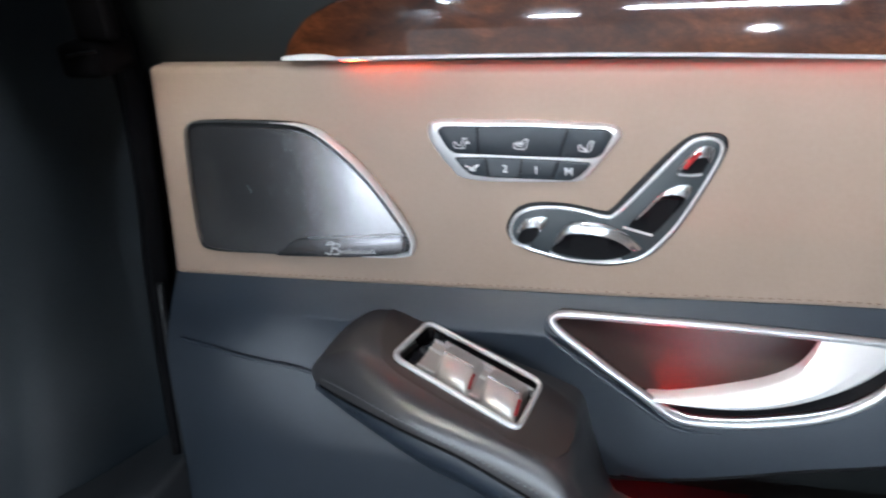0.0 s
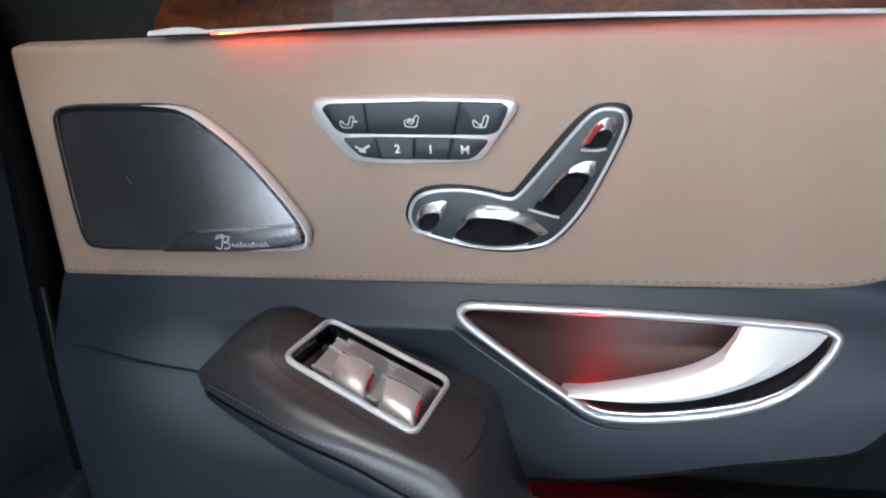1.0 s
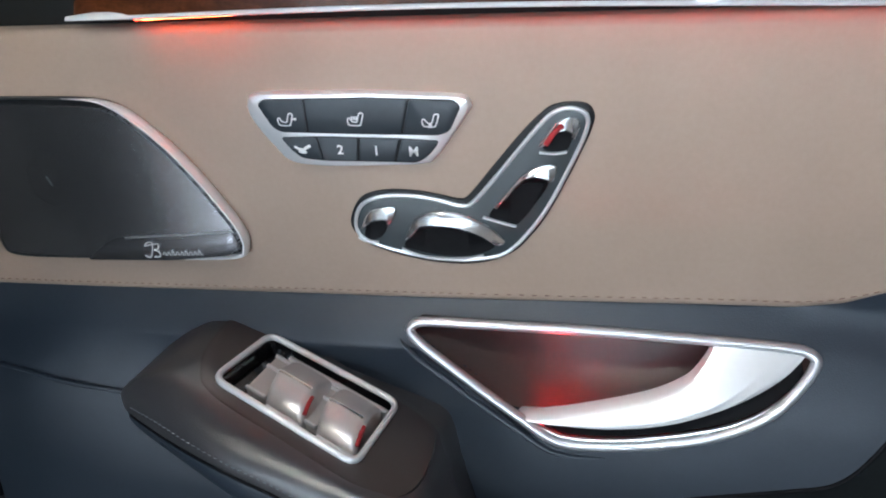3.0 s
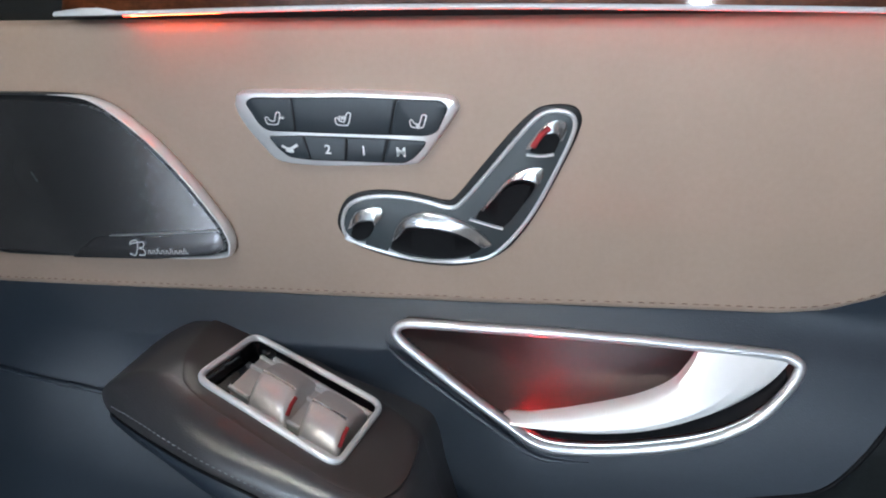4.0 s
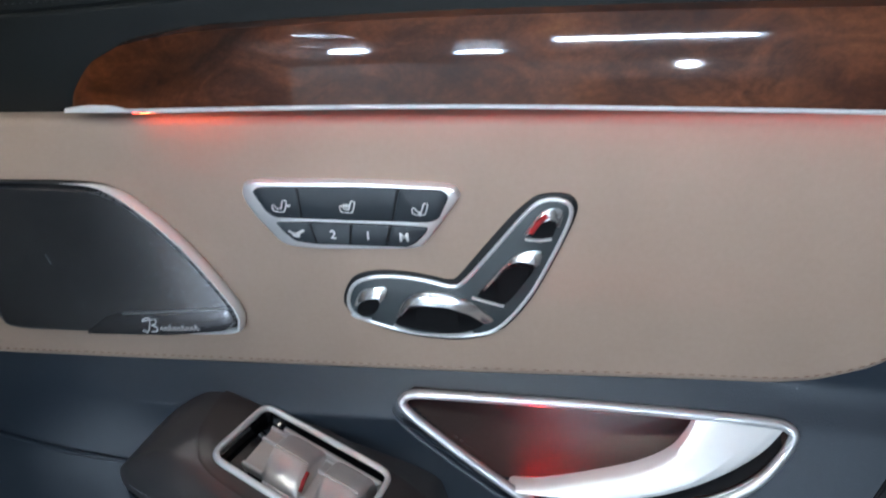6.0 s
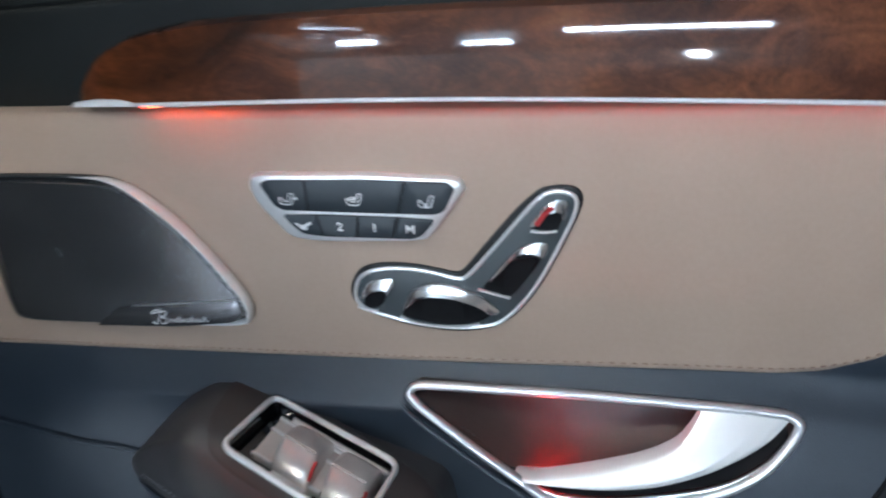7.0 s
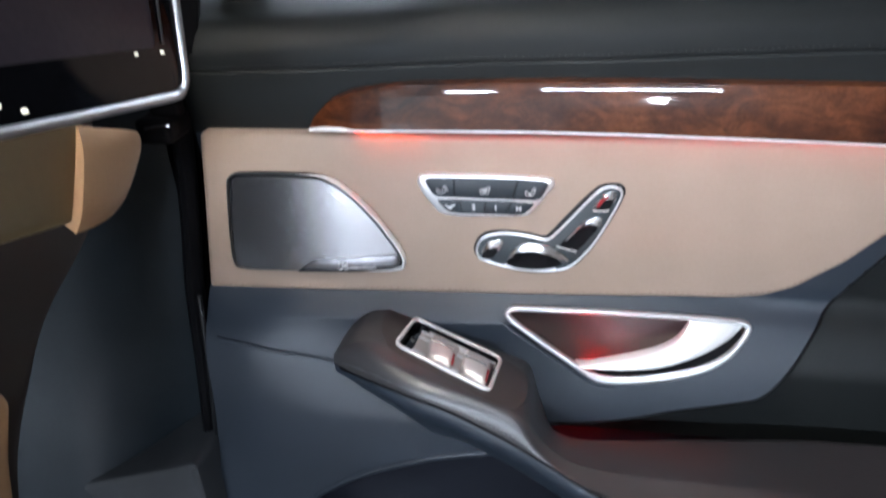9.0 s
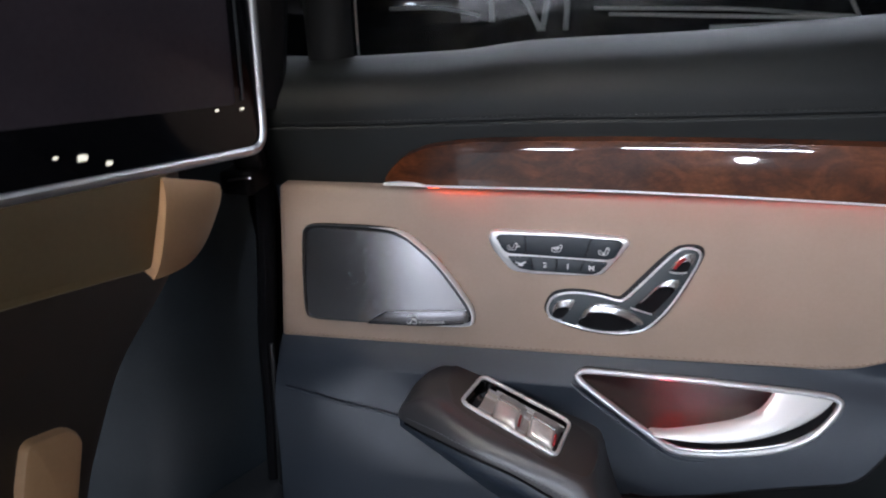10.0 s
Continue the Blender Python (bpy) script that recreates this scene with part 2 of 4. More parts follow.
def shrink(outline, d):
    """The outline moved inwards by d (2D points)."""
    pts, count = [Vector(p) for p in outline], len(outline)
    area = sum(pts[i - 1].cross(pts[i]) for i in range(count))
    sign, out = (1 if area > 0 else -1), []
    for i in range(count):
        t = (pts[(i + 1) % count] - pts[i - 1])
        if t.length < 1e-9:
            t = Vector((1, 0))
        t.normalize()
        out.append(pts[i] + Vector((-t.y, t.x)) * d * sign)
    return out


def rings(bm, loops, cap_first=False, cap_last=True, closed=True):
    """Skins a row of loops of equal length."""
    flat = bm.faces.layers.int.get("flat") or bm.faces.layers.int.new("flat")
    vs = [[bm.verts.new(p) for p in loop] for loop in loops]
    n = len(vs[0])
    for a, b in zip(vs, vs[1:]):
        for i in range(n if closed else n - 1):
            j = (i + 1) % n
            bm.faces.new((a[i], a[j], b[j], b[i]))
    caps = []
    if cap_first:
        caps.append(bm.faces.new(vs[0][::-1]))
    if cap_last:
        caps.append(bm.faces.new(vs[-1]))
    if caps:
        for face in caps:
            face[flat] = 1
        bmesh.ops.triangulate(bm, faces=caps, ngon_method="BEAUTY")
    return bm


def plate(outline, place, thick, edge=0.0008, back=0.0):
    """A plate of that outline with rounded edges. place(u, v, h) gives the point at height h over the base."""
    loops = []
    for inset, h in ((0, -back), (0, thick - edge), (edge * 0.3, thick - edge * 0.3), (edge, thick)):
        loops.append([place(p.x, p.y, h) for p in (shrink(outline, inset) if inset else [Vector(q) for q in outline])])
    return rings(bmesh.new(), loops)


def tube(path, ra, rb=None, closed=False, side=Vector((0, -1, 0)), n=8, taper=0.0):
    """Sweeps an oval along a path: ra across, rb along side; taper: the share of its length over which each end thins out."""
    rb = ra if rb is None else rb
    path, loops, count = [Vector(p) for p in path], [], len(path)
    for i in range(count):
        if closed:
            t = path[(i + 1) % count] - path[i - 1]
        else:
            t = path[min(i + 1, count - 1)] - path[max(i - 1, 0)]
        t.normalize()
        a = t.cross(side).normalized()
        b = a.cross(t).normalized()
        w = min(1.0, 0.15 + 0.85 * min(i, count - 1 - i) / (taper * count)) if taper else 1.0
        loops.append([path[i] + a * ra * w * math.cos(2 * math.pi * k / n) + b * rb * w * math.sin(2 * math.pi * k / n) for k in range(n)])
    if closed:
        return rings(bmesh.new(), loops + [loops[0]], cap_last=False)
    return rings(bmesh.new(), loops, cap_first=True)


def sheet(f, us, vs, drop=None, close=False):
    """A grid of points f(u, v); drop(u, v) leaves out cells."""
    bm = bmesh.new()
    g = [[bm.verts.new(f(u, v)) for v in vs] for u in us]
    for i in range(len(us) - 1):
        for j in range(len(vs) - 1):
            if drop and drop((us[i] + us[i + 1]) / 2, (vs[j] + vs[j + 1]) / 2):
                continue
            bm.faces.new((g[i][j], g[i + 1][j], g[i + 1][j + 1], g[i][j + 1]))
    bmesh.ops.delete(bm, geom=[v for v in bm.verts if not v.link_faces], context="VERTS")
    return bm


def steps(a, b, n):
    return [a + (b - a) * i / n for i in range(n + 1)]


def glide(keys, x):
    """Catmull-Rom interpolation in rows of (x, values...), for shapes without kinks."""
    if x <= keys[0][0]:
        return keys[0][1:]
    if x >= keys[-1][0]:
        return keys[-1][1:]
    i = next(k for k in range(len(keys) - 1) if x <= keys[k + 1][0])
    a, b, c, d = keys[max(i - 1, 0)], keys[i], keys[i + 1], keys[min(i + 2, len(keys) - 1)]
    h = c[0] - b[0]
    t = (x - b[0]) / h
    out = []
    for k in range(1, len(b)):
        m0 = (c[k] - a[k]) / (c[0] - a[0]) * h
        m1 = (d[k] - b[k]) / (d[0] - b[0]) * h
        out.append((2 * t ** 3 - 3 * t * t + 1) * b[k] + (t ** 3 - 2 * t * t + t) * m0 + (3 * t * t - 2 * t ** 3) * c[k] + (t ** 3 - t * t) * m1)
    return tuple(out)


def inside(poly, x, y):
    hit, n = False, len(poly)
    for i in range(n):
        (x1, y1), (x2, y2) = poly[i - 1][:2], poly[i][:2]
        if (y1 > y) != (y2 > y) and x < x1 + (y - y1) * (x2 - x1) / (y2 - y1):
            hit = not hit
    return hit


def slab(x0, x1, y0, y1, z0, z1, bevel=0.0, segments=3):
    bm = bmesh.new()
    bmesh.ops.create_cube(bm, size=1.0, matrix=Matrix.LocRotScale(((x0 + x1) / 2, (y0 + y1) / 2, (z0 + z1) / 2), None, (x1 - x0, y1 - y0, z1 - z0)))
    if bevel:
        bmesh.ops.bevel(bm, geom=bm.edges[:], offset=bevel, segments=segments, profile=0.5, affect="EDGES")
    return bm


def letters(text, size, place, depth=0.0002):
    """Built-in font as a mesh, centred; place(u, v, h)."""
    cu = bpy.data.curves.new("letters", "FONT")
    cu.body, cu.size, cu.align_x, cu.align_y, cu.offset = text, size, "CENTER", "CENTER", size * 0.02
    tmp = bpy.data.objects.new("letters", cu)
    scene.collection.objects.link(tmp)
    me = tmp.to_mesh()
    bm = bmesh.new()
    bm.from_mesh(me)
    tmp.to_mesh_clear()
    bpy.data.objects.remove(tmp)
    bpy.data.curves.remove(cu)
    for v in bm.verts:
        v.co = place(v.co.x, v.co.y, depth)
    return bm


def merge(*bms):
    out = bms[0]
    for b in bms[1:]:
        me = bpy.data.meshes.new("tmp")
        b.to_mesh(me)
        b.free()
        out.from_mesh(me)
        bpy.data.meshes.remove(me)
    return out


def front(y):
    """Places (x, z) outlines on a wall at y, facing the cabin."""
    return lambda u, v, h: Vector((u, y - h, v))


# ---- the shell of the cabin ----
def shell():
    floor = part("floor", slab(-1.5, 0.85, -1.46, 0.04, -0.03, 0.0), CARPET)
    tagged(floor, "black carpeted car floor", "floor", kind="structure")
    # roof with an assumed opening, added for the lamp in it
    x0, x1, y0, y1 = -0.06, 0.24, -1.06, -0.23
    roof = merge(slab(-1.5, x0, -1.46, 0.14, 1.17, 1.20), slab(x1, 0.85, -1.46, 0.14, 1.17, 1.20), slab(x0, x1, -1.46, y0, 1.17, 1.20), slab(x0, x1, y1, 0.14, 1.17, 1.20))
    tagged(part("ceiling", roof, LINER), "pale cloth headliner with an added light opening", "ceiling", kind="structure")
    for name, box in (("wall_front", (-1.53, -1.5, -1.46, 0.14, 0.0, 1.17)), ("wall_rear", (0.85, 0.88, -1.46, 0.14, 0.0, 1.17))):
        tagged(part(name, slab(*box), SHELL), "dark brown trim closing the cabin", "wall", kind="structure")
    # far side with its two doors standing open, openings sized to shape the light
    far = merge(slab(-1.5, 0.85, -1.46, -1.40, 0.0, 0.06), slab(-1.5, 0.85, -1.46, -1.40, 1.04, 1.17), slab(-1.5, -1.32, -1.46, -1.40, 0.06, 1.04), slab(-0.79, -0.65, -1.46, -1.40, 0.06, 1.04), slab(0.10, 0.85, -1.46, -1.40, 0.06, 0.74), slab(0.56, 0.85, -1.46, -1.40, 0.74, 1.04))
    tagged(part("wall_far", far, BEIGE), "beige door frames on the far side of the car", "wall", kind="structure")
    # white slab out of view, added as a reflector for the speaker grille
    tagged(part("floor", slab(-0.46, 0.0, -1.39, -0.70, 0.0, 0.012, 0.004), WHITE), "unseen white slab added to brighten the grille", "floor", kind="structure")
    # unseen seat base, kept pale to bounce light onto the door
    bench = part("floor", slab(0.0, 0.85, -1.38, -0.20, 0.0, 0.30, 0.03), BEIGE)
    tagged(bench, "unseen beige rear seat base added to bounce light", "floor", kind="structure")
    # outer skin behind the door, below the window
    tagged(part("wall_outer", slab(-1.5, 0.85, 0.10, 0.14, 0.0, 0.715), BLACK), "black inner skin of the car body", "wall", kind="structure")


shell()

# ---- the door ----
door = thing("rear_door", "rear car door lined with tan and dark blue leather", "car door", at=(0.05, 0.02, 0.30))


def sub(ob, parent):
    ob.parent = parent
    return ob


LOWER = [(0.10, -0.058), (0.20, -0.055), (0.30, -0.050), (0.40, -0.044), (0.43, -0.040), (0.46, -0.032), (0.48, -0.024), (0.50, -0.012), (0.513, -0.002), (0.522, 0.004), (0.56, 0.010)]


def lower_y(z):
    return glide(LOWER, z)[0]


def ease(t):
    t = min(1.0, max(0.0, t))
    return t * t * (3 - 2 * t)


TAN_EDGE = [(-0.183, 0.6405), (-0.193, 0.57), (-0.2035, 0.4995), (-0.13, 0.5022), (-0.05, 0.5055), (0.085, 0.5110), (0.19, 0.5165), (0.225, 0.5180), (0.245, 0.5215), (0.265, 0.5300), (0.295, 0.5535), (0.322, 0.583), (0.345, 0.612), (0.368, 0.6455)]
HANDLE = [(0.0522, 0.4978), (0.0531, 0.5021), (0.0578, 0.5047), (0.0690, 0.5053), (0.1000, 0.5057), (0.1350, 0.5062), (0.19, 0.5061), (0.2240, 0.5055), (0.2330, 0.5044), (0.2376, 0.5012), (0.2374, 0.4965), (0.2325, 0.4890), (0.2200, 0.4763), (0.2000, 0.4656), (0.1720, 0.4581), (0.1450, 0.4543), (0.1258, 0.4550), (0.1080, 0.4645), (0.0785, 0.4812), (0.0578, 0.4926)]
handle_line = [Vector(p) for p in spline(HANDLE, 6)]


def lining_y(x, z):
    """The lower lining; it stands back a little where the armrest meets it."""
    # its upper edge follows the sloping edge of the tan insert
    y = lower_y(z + min(0.016, max(0.0, 0.036 * (0.19 - x))) * ease((z - 0.445) / 0.045))
    near = ease((x + 0.16) / 0.10) * ease((0.13 - x) / 0.08) * ease((z - 0.40) / 0.08)
    y += (max(y, -0.0155) - y) * near
    # beyond the end of the tan insert it runs up flush with it
    flush = ease((x - 0.20) / 0.06) * ease((z - 0.50) / 0.03)
    return y + (-0.0008 - y) * flush


POCKET = [(-0.124, 0.292), (-0.117, 0.306), (-0.104, 0.318), (-0.072, 0.339), (-0.029, 0.358), (0.02, 0.373), (0.10, 0.385), (0.30, 0.390), (0.52, 0.388), (0.55, 0.30), (0.50, 0.20), (0.20, 0.19), (0.0, 0.20), (-0.08, 0.235), (-0.115, 0.268)]
CREASE = [(0.050, 0.4120), (0.070, 0.4120), (0.109, 0.4150), (0.151, 0.4240), (0.190, 0.4350), (0.228, 0.4440), (0.248, 0.4500), (0.262, 0.4650), (0.280, 0.4940), (0.300, 0.5290), (0.322, 0.5620), (0.350, 0.600), (0.390, 0.650)]


def crease_x(z):
    """Where the lining stops towards the rear, at that height."""
    if z < 0.4125:
        return 0.060 if z > 0.395 else 9.0
    return glide([(b, a) for a, b in CREASE[1:]], z)[0]


def spline2(points):
    return [(p.x, p.y) for p in spline(points, 5, False)]


def door_skin():
    # dark lower lining, open where the handle cup sits
    hole = shrink(handle_line, 0.0022)
    us = steps(-0.193, 0.60, 300)
    vs = steps(0.10, 0.42, 80) + steps(0.42, 0.53, 66)[1:] + steps(0.53, 0.650, 20)[1:]

    def f(u, v):
        lean = glide([(0.10, 0.045), (0.255, 0.024), (0.345, 0.012), (0.41, 0.007), (0.453, 0.009), (0.50, 0.0105), (0.57, 0.0), (0.65, 0.0)], v)[0]
        return Vector((u - lean * max(0.0, -u) / 0.193, lining_y(u, v), v))

    def dropped(u, v):
        p = f(u, v)
        if 0.04 < u < 0.25 and 0.44 < v < 0.52 and inside(hole, u, v):
            return True
        return inside(POCKET, p.x, p.z) or p.x > crease_x(p.z)

    keep(part("lower_lining", sheet(f, us, vs, dropped), NAVY, None, "dark blue grained leather lining"), door)
    # darker panel behind the rear edge of the lining
    behind = sheet(lambda u, v: Vector((u, max(lining_y(u, v), -0.030) + 0.007, v)), steps(0.05, 0.60, 60), steps(0.38, 0.65, 50), lambda u, v: u < crease_x(v) - 0.015)
    keep(part("rear_panel", behind, SHELF, None, "charcoal panel behind the rear edge of the lining"), door)
    # map pocket low in the door: rolled rim and dark bowl
    mouth = [Vector(p) for p in spline(POCKET, 6)]
    rim = [Vector((p.x, lining_y(p.x, p.y) + 0.0015, p.y)) for p in mouth]
    keep(part("pocket_rim", tube(rim, 0.0034, closed=True, n=10), NAVY, None, "rolled leather rim of the map pocket"), door)
    centre, loops = Vector((0.2, 0.30)), []
    for k, d in ((1.0, 0.002), (0.99, 0.012), (0.96, 0.030), (0.90, 0.046), (0.6, 0.054), (0.2, 0.056)):
        loops.append([Vector((q.x, lining_y(p.x, p.y) + d, q.y)) for p, q in ((p, centre + (p - centre) * k) for p in mouth)])
    keep(part("pocket_bowl", rings(bmesh.new(), loops), POCKET_LINING, None, "dark blue lining inside the map pocket"), door)
    # seam across the front of the lining
    seam = [(-0.192, -0.0295, 0.4655), (-0.165, -0.0305, 0.4625), (-0.14, -0.0325, 0.4580), (-0.11, -0.0345, 0.4520), (-0.08, -0.0365, 0.4445), (-0.05, -0.039, 0.436)]
    seam = [(x, lining_y(x, z) - 0.0004, z) for x, y, z in seam]
    keep(part("lining_seam", tube(spline(seam, 6, False), 0.0014, 0.0012), NAVY, None, "raised seam in the dark leather"), door)
    # turned-in edge under the handle, where the lining stops above the armrest
    edge = [Vector((x, lining_y(x, z) + 0.0008, z)) for x, z in spline2(CREASE)]
    keep(part("lining_edge", tube(edge, 0.0013, 0.0016, n=8), RUBBER, None, "dark turned-in edge of the leather"), door)
    # tan insert
    line = rounded(TAN_EDGE, 0.004, 3)
    loops = []
    for inset, y in ((0, 0.012), (0, 0.0), (0.0006, -0.0012), (0.0018, -0.0022), (0.004, -0.0026)):
        loops.append([Vector((p.x, y, p.y)) for p in (shrink(line, inset) if inset else line)])
    keep(part("tan_insert", rings(bmesh.new(), loops), TAN, None, "smooth tan leather insert"), door)
    # stitches along its lower edge
    low = spline([(x, 0, z + 0.0042) for x, z in TAN_EDGE[2:13]], 60, False)
    bm, run, last = bmesh.new(), 0.0, low[0]
    for p in low[1:]:
        run += (p - last).length
        if run > 0.0042 and p.x > -0.198:
            d = (p - last).normalized()
            m = Matrix.Translation((p.x, -0.0027, p.z)) @ Matrix.Rotation(-math.atan2(d.z, d.x), 4, "Y") @ Matrix.Diagonal((0.0015, 0.0003, 0.00032, 1))
            bmesh.ops.create_icosphere(bm, subdivisions=1, radius=1.0, matrix=m)
            run = 0.0
        last = p
    tagged(keep(part("stitching", bm, THREAD, None, "row of brown stitches"), door), kind="stuff")

    # red light line tucked under the edge, shining on the armrest
    line = [Vector((x, lining_y(x, z) + 0.0045, z - 0.0038)) for x, z in spline2(CREASE[1:6])]
    keep(part("light_line", tube(line, 0.0006, n=6), TRENCH_RED, None, "red light line above the armrest"), door)


door_skin()

TRIM = [(-0.093, 0.6462), (-0.05, 0.6483), (0.0, 0.6497), (0.06, 0.6506), (0.12, 0.6506), (0.18, 0.6498), (0.24, 0.6487), (0.31, 0.6470), (0.45, 0.643), (0.60, 0.638)]
WOOD_TOP = [(-0.0945, 0.6472), (-0.090, 0.6545), (-0.0775, 0.6668), (-0.0660, 0.6725), (-0.0556, 0.6762), (-0.023, 0.6812), (0.03, 0.6834), (0.087, 0.6848), (0.15, 0.6852), (0.20, 0.6850), (0.30, 0.6842), (0.45, 0.682), (0.60, 0.679)]


def trim_z(x):
    return glide(TRIM, x)[0]


def seam_z(x):
    return glide([(-0.3, 0.682), (-0.1, 0.6885), (0.02, 0.6945), (0.11, 0.6970), (0.27, 0.7035), (0.6, 0.712)], x)[0]


def sill_z(x):
    return glide([(-0.3, 0.722), (-0.05, 0.7325), (0.006, 0.739), (0.126, 0.744), (0.216, 0.751), (0.6, 0.77)], x)[0]


def upper_door():
    # charcoal shelf: from behind the wood up to the window sill
    us = steps(-0.215, 0.60, 130)

    def f(u, v):
        s, z1, z2 = v, seam_z(u), sill_z(u)
        prof = [(0.0, 0.010, 0.636), (0.14, 0.004, 0.660), (0.30, 0.001, z1 - 0.008), (0.345, 0.0003, z1 - 0.0016), (0.36, 0.0014, z1), (0.375, 0.0003, z1 + 0.0016), (0.52, 0.002, z1 + (z2 - z1) * 0.42), (0.68, 0.014, z1 + (z2 - z1) * 0.78), (0.80, 0.034, z2 - 0.002), (0.86, 0.052, z2), (1.0, 0.085, z2 - 0.004)]
        y, z = glide(prof, s)
        return Vector((u, y, z))

    keep(part("shelf_lining", sheet(f, us, steps(0, 0.33, 16) + steps(0.33, 0.39, 16)[1:] + steps(0.39, 1, 30)[1:]), SHELF, None, "charcoal leather shelf below the window"), door)
    stitches = bmesh.new()
    for i in range(190):
        x = -0.17 + i * 0.004
        m = Matrix.Translation((x, -0.0020, seam_z(x) + 0.0042)) @ Matrix.Diagonal((0.0013, 0.0004, 0.0004, 1))
        bmesh.ops.create_icosphere(stitches, subdivisions=1, radius=1.0, matrix=m)
    tagged(keep(part("stitching", stitches, BLACK, None, "row of black stitches"), door), kind="stuff")
    # burl walnut strip, bulging into the cabin
    top = spline([(x, 0, z) for x, z in WOOD_TOP], 10, False)
    loops = []
    for p in top:
        z0 = trim_z(p.x)
        h = max(p.z - z0, 0.0004)
        k = min(1.0, h / 0.034)
        row = []
        for i in range(21):
            t = i / 20
            lean = glide([(0.0, 0.0125), (0.3, 0.0110), (0.6, 0.0091), (0.9, 0.0066), (0.965, 0.0052), (1.0, -0.0020)], t)[0]
            bulge = lean * k
            row.append(Vector((p.x, 0.001 - bulge, z0 + h * t)))
        row.append(Vector((p.x, 0.012, p.z)))
        loops.append(row)
    keep(part("wood_strip", rings(bmesh.new(), loops, cap_last=False, closed=False), WOOD, None, "glossy reddish burl walnut strip"), door)
    # bright strip under the wood
    path = spline([(x, -0.0065, z) for x, z in TRIM], 10, False)
    section = [(0.004, -0.0020), (-0.0036, -0.0022), (-0.0040, -0.0014), (-0.0031, 0.0009), (-0.0014, 0.0030), (0.0015, 0.0040), (0.004, 0.0040)]
    loops = [[p + Vector((0, y * k, z * k)) for y, z in section] for p, k in ((p, min(1.0, 0.25 + (p.x + 0.095) * 14)) for p in path)]
    keep(part("bright_strip", rings(bmesh.new(), loops, cap_first=True), LEVER, None, "thin bright metal strip"), door)
    # light line tucked under the strip
    glow = [(x, -0.0078, trim_z(x) - 0.0021) for x in steps(-0.058, 0.60, 60)]
    keep(part("light_line", tube(glow, 0.0005, n=6), RED, None, "glowing red light line"), door)
    end = [(x, -0.0078, trim_z(x) - 0.0021) for x in steps(-0.054, -0.012, 10)]
    keep(part("light_end", tube(end, 0.0006, n=6), AMBER, None, "bright orange end of the light line"), door)


upper_door()


def window():
    m = Matrix.Identity(4)
    pane = sheet(lambda u, v: Vector((u, 0.078 - (v - 0.72) * 0.15 + 0.0, v)), steps(-0.16, 0.60, 8), steps(0.72, 1.16, 6))
    bmesh.ops.solidify(pane, geom=pane.faces[:], thickness=0.004)
    ob = keep(part("window_pane", pane, GLASS, None, "clear side window glass"), door)
    ob.visible_shadow = False
    post = [(-0.155, 0.060, 0.70), (-0.150, 0.055, 0.78), (-0.140, 0.045, 0.90), (-0.12, 0.03, 1.03), (-0.09, 0.01, 1.16)]
    keep(part("window_post", tube(spline(post, 8, False), 0.020, 0.012, n=12), BLACK, None, "dark upright window frame"), door)
    line = [(x + 0.022, y + 0.004, z) for x, y, z in post]
    keep(part("window_edge", tube(spline(line, 8, False), 0.0012), CHROME, None, "thin bright edge of the window frame"), door)


window()

SPEAKER = [(-0.1668, 0.5985), (-0.1640, 0.6055), (-0.1560, 0.6094), (-0.1290, 0.6104), (-0.0960, 0.6100), (-0.0815, 0.6066), (-0.0706, 0.5992), (-0.0575, 0.5868), (-0.0450, 0.5708), (-0.0338, 0.5530), (-0.0295, 0.5440), (-0.0290, 0.5365), (-0.0350, 0.5305), (-0.0690, 0.5270), (-0.1380, 0.5238), (-0.1670, 0.5236), (-0.1740, 0.5295), (-0.1728, 0.5525), (-0.1698, 0.5785)]


